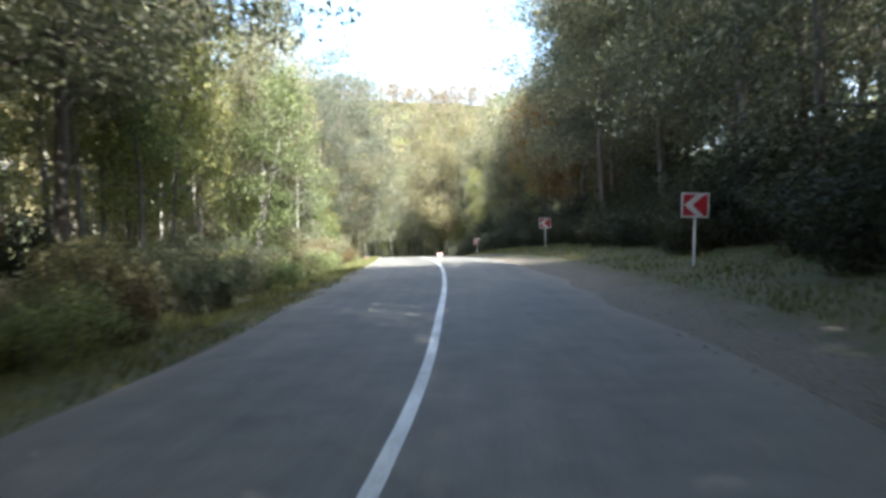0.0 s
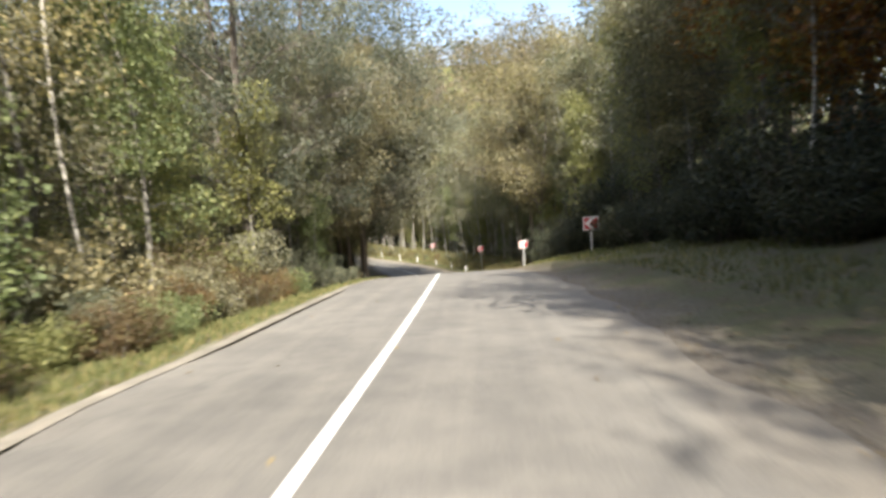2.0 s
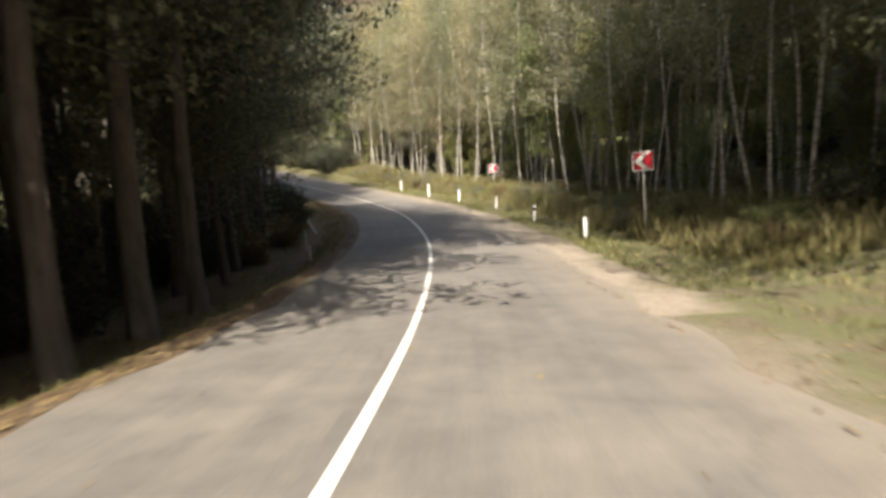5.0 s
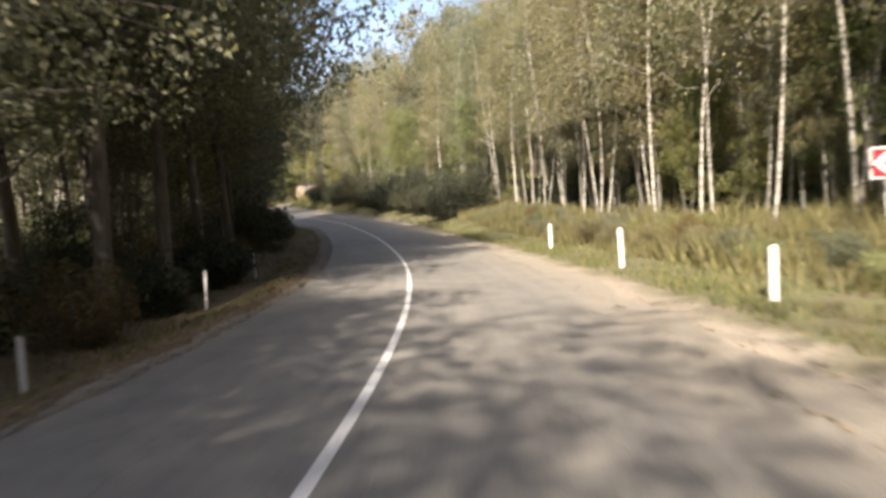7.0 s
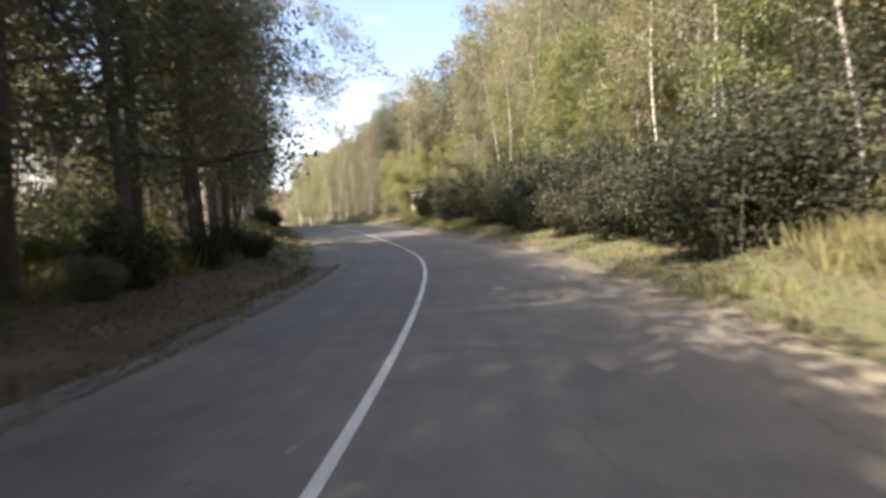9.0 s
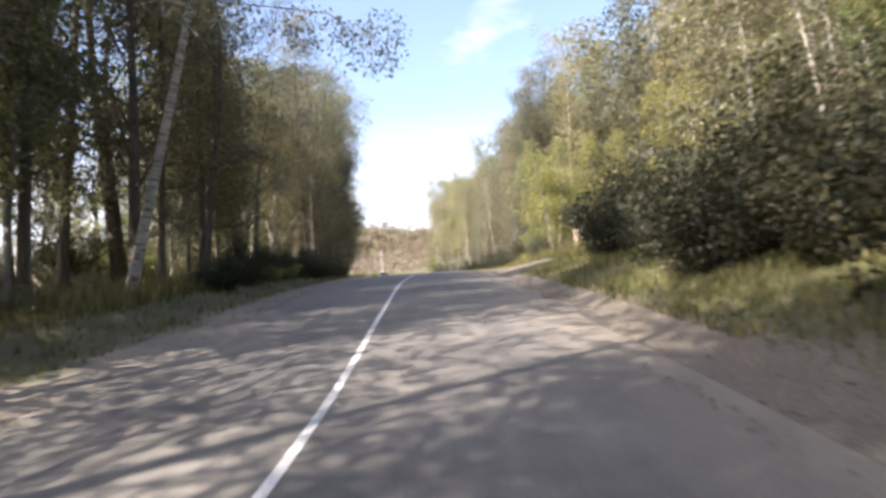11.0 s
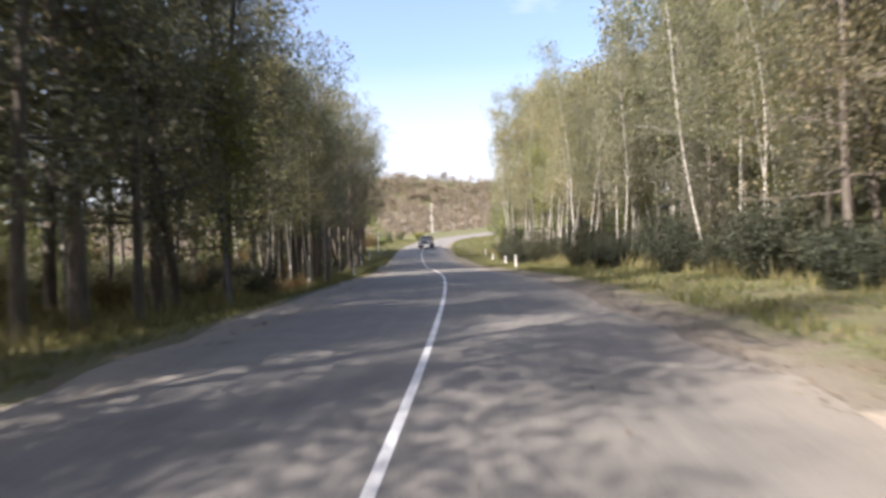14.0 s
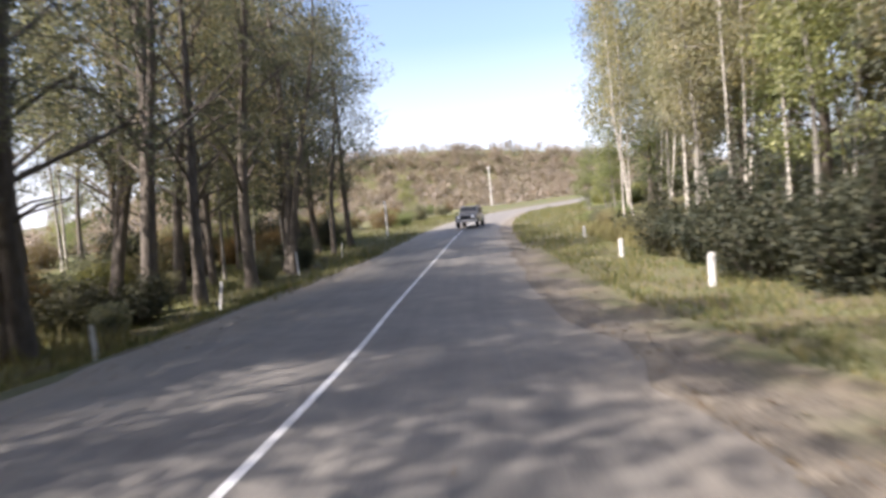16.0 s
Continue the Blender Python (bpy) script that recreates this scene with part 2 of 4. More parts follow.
def asphalt():
    m, nt, b = mat("asphalt", 0.82)
    uv = nt.nodes.new("ShaderNodeUVMap")
    sep = nt.nodes.new("ShaderNodeSeparateXYZ")
    nt.links.new(uv.outputs[0], sep.inputs[0])
    grain = noise_of(nt, 60, 3)
    patch = noise_of(nt, 0.35, 4)
    col = ramp(nt, patch, [(0.3, (0.135, 0.126, 0.112)), (0.7, (0.185, 0.173, 0.153))])
    streak = noise_of(nt, 1.0, 3, (3.2, 0.10, 1.0), "UV")
    col = mixed(nt, 0.38, col, ramp(nt, streak, [(0.3, (0.62, 0.62, 0.63)), (0.7, (1.2, 1.18, 1.12))]), "MULTIPLY")
    col = mixed(nt, 0.45, col, ramp(nt, grain, [(0.3, (0.45, 0.45, 0.45)), (0.7, (1.25, 1.25, 1.25))]), "MULTIPLY")
    worn = noise_of(nt, 1.9, 6)
    col = mixed(nt, 0.55, col, ramp(nt, worn, [(0.32, (0.66, 0.66, 0.67)), (0.68, (1.22, 1.2, 1.16))]), "MULTIPLY")
    cracks = node(nt, "ShaderNodeTexVoronoi", Scale=0.22)
    cracks.feature = "DISTANCE_TO_EDGE"
    tc = nt.nodes.new("ShaderNodeTexCoord")
    warp = node(nt, "ShaderNodeTexNoise", Scale=1.3, Detail=4.0)
    nt.links.new(tc.outputs["Object"], warp.inputs["Vector"])
    add = nt.nodes.new("ShaderNodeVectorMath")
    nt.links.new(tc.outputs["Object"], add.inputs[0])
    nt.links.new(warp.outputs["Color"], add.inputs[1])
    nt.links.new(add.outputs[0], cracks.inputs["Vector"])
    col = mixed(nt, ramp(nt, cracks.outputs[0], [(0.0, (0.35, 0.35, 0.35)), (0.006, (0, 0, 0))]), col, (0.07, 0.066, 0.06))
    far = nt.nodes.new("ShaderNodeMath")
    far.operation = "ABSOLUTE"
    nt.links.new(sep.outputs[0], far.inputs[0])
    edge = nt.nodes.new("ShaderNodeMath")  # dust and grit swept to the sides
    edge.operation = "MULTIPLY_ADD"
    nt.links.new(noise_of(nt, 0.8, 5), edge.inputs[0])
    edge.inputs[1].default_value = 1.6
    nt.links.new(far.outputs[0], edge.inputs[2])
    scaled = nt.nodes.new("ShaderNodeMath")
    scaled.operation = "MULTIPLY"
    nt.links.new(edge.outputs[0], scaled.inputs[0])
    scaled.inputs[1].default_value = 0.2
    dust = ramp(nt, grain, [(0.3, (0.13, 0.112, 0.088)), (0.7, (0.27, 0.235, 0.185))])
    col = mixed(nt, ramp(nt, scaled.outputs[0], [(0.60, (0, 0, 0)), (0.84, (0.9, 0.9, 0.9))]), col, dust)
    nt.links.new(col, b.inputs["Base Color"])
    relief(nt, b, grain, 0.25, 0.006)
    return m


def soil():
    """Leaf litter, moss and grass by patches."""
    m, nt, b = mat("forest_soil", 0.95)
    n1, n2, n3 = noise_of(nt, 0.22, 5), noise_of(nt, 3.0, 4), noise_of(nt, 22, 3)
    col = ramp(nt, n1, [(0.35, (0.085, 0.066, 0.036)), (0.5, (0.10, 0.105, 0.035)), (0.65, (0.075, 0.095, 0.03))])
    col = mixed(nt, 0.6, col, ramp(nt, n2, [(0.3, (0.5, 0.45, 0.4)), (0.7, (1.35, 1.25, 1.0))]), "MULTIPLY")
    col = mixed(nt, 0.5, col, ramp(nt, n3, [(0.3, (0.4, 0.4, 0.4)), (0.7, (1.4, 1.35, 1.2))]), "MULTIPLY")
    nt.links.new(col, b.inputs["Base Color"])
    relief(nt, b, n3, 0.6, 0.05)
    return m


def verge_mat(name="verge", stones=((0.13, 0.115, 0.09), (0.30, 0.27, 0.22))):
    """Gravel at the asphalt, then dry grass."""
    m, nt, b = mat(name, 0.95)
    uv = nt.nodes.new("ShaderNodeUVMap")
    sep = nt.nodes.new("ShaderNodeSeparateXYZ")
    nt.links.new(uv.outputs[0], sep.inputs[0])
    n1, n2 = noise_of(nt, 0.9, 5), noise_of(nt, 25, 3)
    mth = nt.nodes.new("ShaderNodeMath")
    mth.operation = "MULTIPLY_ADD"
    nt.links.new(n1, mth.inputs[0])
    mth.inputs[1].default_value = 0.9
    nt.links.new(sep.outputs[0], mth.inputs[2])
    gravel = ramp(nt, n2, [(0.3, stones[0]), (0.7, stones[1])])
    grass = ramp(nt, n2, [(0.3, (0.055, 0.062, 0.022)), (0.7, (0.13, 0.125, 0.055))])
    bare = ramp(nt, n2, [(0.3, (0.06, 0.045, 0.03)), (0.7, (0.15, 0.115, 0.07))])
    grass = mixed(nt, ramp(nt, noise_of(nt, 1.7, 5), [(0.42, (0, 0, 0)), (0.62, (0.85, 0.85, 0.85))]), grass, bare)
    col = mixed(nt, ramp(nt, mth.outputs[0], [(0.5, (0, 0, 0)), (0.85, (1, 1, 1))]), gravel, grass)
    nt.links.new(col, b.inputs["Base Color"])
    relief(nt, b, n2, 0.6, 0.03)
    return m


def paint_line():
    m, nt, b = mat("road_paint", 0.6)
    n1, n2 = noise_of(nt, 1.2, 4), noise_of(nt, 30, 4)
    col = ramp(nt, n2, [(0.32, (0.34, 0.33, 0.31)), (0.5, (0.72, 0.71, 0.68))])
    col = mixed(nt, ramp(nt, n1, [(0.35, (0, 0, 0)), (0.72, (0.85, 0.85, 0.85))]), col, (0.36, 0.345, 0.315))
    nt.links.new(col, b.inputs["Base Color"])
    return m


def bark_birch():
    m, nt, b = mat("birch_bark", 0.75)
    n1 = noise_of(nt, 2.2, 4, (1.0, 1.0, 5.0))
    n2 = noise_of(nt, 0.8, 3)
    col = ramp(nt, n1, [(0.36, (0.05, 0.045, 0.04)), (0.46, (0.36, 0.335, 0.29)), (0.7, (0.56, 0.53, 0.47))])
    col = mixed(nt, ramp(nt, n2, [(0.4, (0, 0, 0)), (0.7, (0.6, 0.6, 0.6))]), col, (0.30, 0.27, 0.21))
    nt.links.new(col, b.inputs["Base Color"])
    relief(nt, b, n1, 0.4, 0.02)
    return m


M_ASPHALT, M_SOIL, M_VERGE, M_LINE, M_BIRCH = asphalt(), soil(), verge_mat(), paint_line(), bark_birch()
M_BARK = mottled("dark_bark", (0.08, 0.067, 0.054), (0.19, 0.16, 0.13), 3.0, 0.95, 30, 0.6, stretch=(3, 3, 0.7))
M_GREYBARK = mottled("grey_bark", (0.13, 0.12, 0.10), (0.30, 0.28, 0.24), 2.5, 0.9, 26, 0.5, stretch=(3, 3, 0.8))
L_OLIVE = foliage("olive_leaves", [(0.0, (0.115, 0.12, 0.085)), (0.5, (0.20, 0.20, 0.142)), (0.85, (0.27, 0.262, 0.178)), (1.0, (0.38, 0.35, 0.22))], 0.5)
L_DARK = foliage("dark_leaves", [(0.0, (0.095, 0.10, 0.08)), (0.6, (0.165, 0.165, 0.128)), (1.0, (0.27, 0.255, 0.185))], 0.5)
L_YELLOW = foliage("yellow_green_leaves", [(0.0, (0.125, 0.15, 0.066)), (0.5, (0.213, 0.236, 0.105)), (1.0, (0.34, 0.345, 0.165))], 0.5)
L_BIRCH = foliage("birch_leaves", [(0.0, (0.17, 0.17, 0.11)), (0.5, (0.255, 0.25, 0.158)), (1.0, (0.38, 0.36, 0.23))], 0.5)
L_RUST = foliage("rust_leaves", [(0.0, (0.095, 0.06, 0.033)), (0.5, (0.15, 0.10, 0.05)), (1.0, (0.16, 0.145, 0.065))])
L_ORANGE = foliage("orange_leaves", [(0.0, (0.12, 0.05, 0.018)), (0.5, (0.22, 0.10, 0.022)), (1.0, (0.29, 0.18, 0.035))])
L_GRASS = foliage("grass_blades", [(0.0, (0.06, 0.08, 0.025)), (0.6, (0.12, 0.13, 0.045)), (1.0, (0.23, 0.20, 0.09))], 0.3)
L_FALLEN = foliage("fallen_leaves", [(0.0, (0.085, 0.055, 0.03)), (0.6, (0.17, 0.115, 0.055)), (1.0, (0.28, 0.21, 0.09))], 0.1)
L_HILL = foliage("hill_leaves", [(0.0, (0.225, 0.192, 0.16)), (0.5, (0.255, 0.215, 0.175)), (0.9, (0.285, 0.235, 0.19)), (1.0, (0.30, 0.22, 0.16))], 0.3)
M_SAND = verge_mat("sand_verge", ((0.15, 0.125, 0.095), (0.33, 0.28, 0.215)))
M_SHOULDER = verge_mat("shoulder_verge", ((0.10, 0.083, 0.06), (0.23, 0.195, 0.145)))
# dark green leaves, coloured darker still to stand in for shade on the hedges
L_SHADE_BUSH = foliage("shade_dark_bush_leaves", [(0.0, (0.022, 0.027, 0.016)), (0.6, (0.042, 0.048, 0.027)), (1.0, (0.09, 0.088, 0.048))], 0.3)
M_EARTH = verge_mat("earth_verge", ((0.09, 0.076, 0.057), (0.205, 0.174, 0.132)))
M_LITTER = mottled("leaf_litter", (0.07, 0.05, 0.03), (0.17, 0.115, 0.058), 1.1, 0.95, 24, 0.6)
L_WEED = foliage("dry_weeds", [(0.0, (0.10, 0.085, 0.04)), (0.5, (0.19, 0.165, 0.075)), (1.0, (0.28, 0.25, 0.10))], 0.4)
M_GRIT = mottled("pale_grit", (0.15, 0.135, 0.105), (0.30, 0.265, 0.21), 1.5, 0.95, 30, 0.4)
M_TAR = mottled("tar", (0.115, 0.108, 0.098), (0.165, 0.155, 0.138), 1.2, 0.85, 40, 0.2)
M_WHITE = mottled("white_paint", (0.70, 0.69, 0.66), (0.80, 0.79, 0.77), 4.0, 0.55)
M_BLACK = mottled("black_paint", (0.02, 0.02, 0.02), (0.04, 0.04, 0.04), 5.0, 0.5)
M_RED = mottled("red_sheeting", (0.42, 0.018, 0.03), (0.55, 0.03, 0.045), 6.0, 0.4)
M_STEEL = mottled("galvanised_steel", (0.45, 0.45, 0.44), (0.62, 0.62, 0.60), 8.0, 0.45, metal=0.6)

# ---------------------------------------------------------------- ground, road, verge
def spaced(lo, hi, fine, reach):
    a = np.arange(lo, hi + fine, fine)
    grow, d = [], fine
    v = 0.0
    while v < reach:
        d *= 1.22
        v += d
        grow.append(v)
    g = np.array(grow)
    return np.r_[lo - g[::-1], a, a[-1] + g]


gx, gy = spaced(-300, 70, 2.5, 3500), spaced(-110, 350, 2.5, 3500)
XX, YY = np.meshgrid(gx, gy)
_, LAT, _ = lateral(XX.ravel(), YY.ravel())
ZZ = land(XX.ravel(), YY.ravel()) - 0.45 * (1 - step(4.5, 7.5, abs(LAT)))
nx, ny = len(gx), len(gy)
idx = np.arange(nx * ny).reshape(ny, nx)
quads = np.stack([idx[:-1, :-1], idx[:-1, 1:], idx[1:, 1:], idx[1:, :-1]], -1).reshape(-1, 4)
ground = part_mesh("ground", mesh_from("ground", np.stack([XX.ravel(), YY.ravel(), ZZ], 1), quads, True), M_SOIL)
tagged(ground, "forest floor with leaf litter, moss and grass", "ground", kind="structure")


def ribbon(name, lats, heights, material, label, category, s0=None, s1=None, wobble=0.0, edges=None):
    """A strip along the road: cross-section points at lats, or at shares of the road's edges, with heights over the line."""
    i0, i1 = (0 if s0 is None else s0 + S0), (N_LINE if s1 is None else s1 + S0)
    vs, uv = [], []
    for i in range(i0, i1):
        wide = edges(i - S0) if edges else (1.0, 1.0)
        for k, share in enumerate(lats):
            lat = share * wide[share > 0]
            w = wobble * math.sin(i * 0.9 + math.sin(i * 0.37) * 3) * (k in (0, len(lats) - 1))
            x, y = LINE[i, :2] + SIDE[i] * (lat + w)
            h = heights(i - S0, lat, x, y)
            vs.append((x, y, LINE[i, 2] + h))
            uv.append((lat, float(i)))
    n, m = len(lats), i1 - i0
    idx = np.arange(n * m).reshape(m, n)
    faces = np.stack([idx[:-1, :-1], idx[:-1, 1:], idx[1:, 1:], idx[1:, :-1]], -1).reshape(-1, 4)
    me = mesh_from(name, vs, faces, True)
    layer = me.uv_layers.new(name="UVMap")
    layer.data.foreach_set("uv", np.array(uv, np.float32)[faces.ravel()].ravel())
    return tagged(part_mesh(name, me, material), label, category, kind="structure")


def crown_of_road(s, lat, x, y):
    return 0.02 - 0.012 * abs(lat) * 0.8


ribbon("road", [-1.0, -0.66, -0.33, 0, 0.33, 0.66, 0.87, 1.0], crown_of_road, M_ASPHALT, "worn grey asphalt road with a solid centre line", "road", wobble=0.16, edges=road_edges)
ribbon("centre_line", [-1.0, 1.0], lambda s, lat, x, y: 0.0245 - 0.012 * abs(lat) * 0.8, M_LINE, "solid white painted centre line", "road marking", s1=318, edges=lambda s: (np.interp(s, [70, 110, 160, 190], [0.054, 0.048, 0.045, 0.04]),) * 2)


ribbon("gravel_edge", [-1.075, -1.03, -0.985], lambda s, lat, x, y: 0.031 - 0.0096 * abs(lat), M_GRIT, "pale strip of grit along the asphalt edge", "road edge", s0=12, s1=70, wobble=0.05, edges=road_edges)
ribbon("repair_strip", [-0.20, -0.13, -0.06], lambda s, lat, x, y: 0.0245 - 0.012 * abs(lat) * 0.8, M_TAR, "dark strip of newer asphalt along the centre line", "road", s0=53, s1=80, wobble=0.025)


def verge_height(s, lat, x, y):
    b = float(bank(np.array([s]), np.array([lat]))[0])
    inner = road_edges(s)[lat > 0] + 0.08
    return (b + 0.012 * math.sin(x * 3.1 + y * 2.3)) if inner < abs(lat) else -0.05


def verge_uv_fix(ob, inner):
    layer = ob.data.uv_layers[0]
    a = np.zeros(len(layer.data) * 2, np.float32)
    layer.data.foreach_get("uv", a)
    a = a.reshape(-1, 2)
    a[:, 0] = (np.abs(a[:, 0]) - inner) / 2.5
    layer.data.foreach_set("uv", a.ravel())


LEFT_LATS, RIGHT_LATS = [-7.6, -6.2, -5.2, -4.3, -3.8, -3.4, -3.1, -2.75, -2.45, -2.2], [2.75, 3.1, 3.5, 3.9, 4.6, 5.4, 6.4, 7.6, 9.0]
for s0, s1, m, words in ((None, 64, M_VERGE, "narrow dry grass verge beside the road"), (63, 160, M_LITTER, "shaded verge covered with brown leaf litter"), (159, 216, M_VERGE, "sandy verge with thin dry grass"), (215, None, M_EARTH, "shaded earth verge with thin grass and leaves")):
    verge_uv_fix(ribbon("verge_left", LEFT_LATS, verge_height, m, words, "verge", s0, s1), 1.6 if s0 != 159 else 3.3)
for s0, s1, inner, m, words in ((None, 30, 3.7, M_EARTH, "bare earth shoulder turning to grass"), (29, 62, 3.2, M_EARTH, "bare earth shoulder turning to grass"), (61, 84, 3.2, M_SHOULDER, "pale sandy shoulder turning to grass"), (83, 160, 3.7, M_SAND, "pale gravel and grass verge with fallen leaves"), (159, 198, 4.2, M_EARTH, "bare earth verge with fallen leaves"), (197, 216, 5.6, M_SAND, "sandy pull-out with sparse grass"), (215, None, 3.4, M_EARTH, "gravel and grass verge beside the road")):
    verge_uv_fix(ribbon("verge_right", RIGHT_LATS, verge_height, m, words, "verge", s0, s1), inner)
# ---------------------------------------------------------------- trees
def leaf_mesh(name, centres, radii, count, size, rnd, droop=0.3, tumble=1.0):
    """Small pointed leaf sprays in clumps round the centres."""
    centres, radii = np.asarray(centres), np.asarray(radii)
    w = radii**2
    pick = rnd.choice(len(centres), count, p=w / w.sum())
    d = rnd.normal(size=(count, 3))
    d /= np.linalg.norm(d, axis=1)[:, None]
    d *= rnd.uniform(0.25, 1.0, count)[:, None] ** 0.5
    d[:, 2] *= 0.75
    p = centres[pick] + d * radii[pick][:, None]
    n = rnd.normal(size=(count, 3)) * tumble + np.array([0, 0, 0.8])
    n /= np.linalg.norm(n, axis=1)[:, None]
    t = np.cross(n, rnd.normal(size=(count, 3)))
    t /= np.linalg.norm(t, axis=1)[:, None]
    b = np.cross(n, t)
    L = (size * rnd.uniform(0.6, 1.35, count))[:, None]
    v = np.stack([p - t * L * 0.5 + b * L * 0.4, p + t * L * 0.55 - n * L * droop * 0.4, p - t * L * 0.3 - b * L * 0.42], 1).reshape(-1, 3)
    return mesh_from(name, v, np.arange(count * 3).reshape(-1, 3))


def tube(path, radii, sides, vs, fs):
    """Adds a tapered tube along the path to lists of verts and faces."""
    path = np.asarray(path, float)
    tan = np.gradient(path, axis=0)
    tan /= np.linalg.norm(tan, axis=1)[:, None] + 1e-9
    base = len(vs)
    for p, t, r in zip(path, tan, radii):
        a = np.cross(t, (0.31, 0.95, 0.05))
        a /= np.linalg.norm(a) + 1e-9
        b = np.cross(t, a)
        for k in range(sides):
            w = 6.2832 * k / sides
            vs.append(p + (a * math.cos(w) + b * math.sin(w)) * r)
    for i in range(len(path) - 1):
        for k in range(sides):
            a0, a1 = base + i * sides + k, base + i * sides + (k + 1) % sides
            fs.append((a0, a1, a1 + sides, a0 + sides))


def make_tree(name, label, seed, height, radius, first, spread, limbs, leaves, size, bark, leaf, lean=0.05, bend=0.35, stems=1, clump=0.9, shape="round", rise=0.55, bare=0):
    """A tree at the origin: trunk, branches, crown. first: share of the height at which limbs begin."""
    rnd = np.random.RandomState(seed)
    ob = thing(name, label, "tree", Matrix())
    tv, tf, bv, bf, centres, radii = [], [], [], [], [], []
    for st in range(stems):
        az, off = rnd.uniform(0, 6.28), (0.0 if stems == 1 else rnd.uniform(0.2, 0.45))
        h = height * (1 if st == 0 else rnd.uniform(0.75, 0.97))
        r0 = radius * (1 if st == 0 else rnd.uniform(0.6, 0.9))
        ln = lean if stems == 1 else rnd.uniform(0.05, 0.16)
        z = np.linspace(-0.4, h, 12)
        u = z / h
        w1, w2 = rnd.uniform(0, 6.28, 2)
        px = math.cos(az) * (off + ln * z) + bend * np.sin(u * 4.2 + w1) * u
        py = math.sin(az) * (off + ln * z) + bend * np.sin(u * 3.6 + w2) * u
        path = np.stack([px, py, z], 1)
        rr = r0 * np.clip(1 - u, 0, 1) ** 0.8 + 0.012 + r0 * 0.45 * np.exp(-np.maximum(z, 0) * 3.2)
        tube(path, rr, 9, tv, tf)
        n = max(4, int(limbs / stems))
        for k in range(n):
            f = first + (1 - first) * (k + rnd.uniform(0, 0.9)) / n
            f = min(f, 0.97)
            p0 = np.array([np.interp(f * h, z, path[:, c]) for c in range(3)])
            v = (f - first) / (1 - first)
            if shape == "round":
                reach = spread * (0.55 + 0.75 * math.sin(math.pi * min(1, v * 0.85 + 0.12))) * rnd.uniform(0.6, 1.15)
            elif shape == "column":
                reach = spread * (1.0 - 0.65 * v) * rnd.uniform(0.55, 1.2)
            else:
                reach = spread * (0.35 + 0.9 * v * (1.15 - v)) * rnd.uniform(0.6, 1.2)
            ba = k * 2.4 + rnd.uniform(-0.5, 0.5)
            up = rise * rnd.uniform(0.5, 1.4) * reach
            d = np.array([math.cos(ba), math.sin(ba), 0])
            q = [p0, p0 + d * reach * 0.5 + [0, 0, up * 0.7], p0 + d * reach + [0, 0, up * (0.95 if rise > 0.2 else 0.2)]]
            q[1] = q[1] + rnd.normal(size=3) * 0.12 * reach
            rb = max(0.012, r0 * (1 - f) * 0.45)
            tube(q, [rb, rb * 0.6, 0.008], 5, bv, bf)
            if rnd.uniform() < bare:
                continue
            for m in range(3):
                c = q[1] * (1 - m / 2) + np.array(q[2]) * (m / 2) + rnd.normal(size=3) * 0.3
                centres.append(c)
                radii.append(clump * rnd.uniform(0.55, 1.25))
                if m:
                    e = c + rnd.normal(size=3) * clump * 0.6
                    tube([q[1], c, e], [rb * 0.4, rb * 0.25, 0.005], 4, bv, bf)
        if not bare:
            centres.append(path[-1] - [0, 0, 0.3])
            radii.append(clump * 0.8)
    n0 = len(tv)
    part_mesh("trunk", mesh_from(name + "_trunk", tv + bv, tf + [tuple(i + n0 for i in q) for q in bf], True), bark, ob)
    part_mesh("crown", leaf_mesh(name + "_crown", centres, radii, leaves, size, rnd), leaf, ob)
    return ob


def make_bush(name, label, seed, height, width, stems, leaves, size, bark, leaf, clump=0.45):
    rnd = np.random.RandomState(seed)
    ob = thing(name, label, "bush", Matrix())
    bv, bf, centres, radii = [], [], [], []
    for k in range(stems):
        a, r = rnd.uniform(0, 6.28), width * 0.5 * math.sqrt(rnd.uniform(0.02, 1))
        h = height * rnd.uniform(0.6, 1.1) * (1 - 0.45 * (r / (width * 0.5)) ** 2)
        d = np.array([math.cos(a), math.sin(a), 0])
        q = [d * r * 0.25 + [0, 0, -0.2], d * r * 0.6 + [0, 0, h * 0.5], d * r + [0, 0, h]]
        tube(q, [0.03, 0.018, 0.006], 5, bv, bf)
        for f in (0.3, 0.55, 0.8, 1.0):
            centres.append(np.array([np.interp(f, [0, 0.5, 1], [p[c] for p in q]) for c in range(3)]) + rnd.normal(size=3) * 0.12)
            radii.append(clump * rnd.uniform(0.6, 1.2))
    part_mesh("stem", mesh_from(name + "_stem", bv, bf, True), bark, ob)
    part_mesh("crown", leaf_mesh(name + "_crown", centres, radii, leaves, size, rnd), leaf, ob)
    return ob


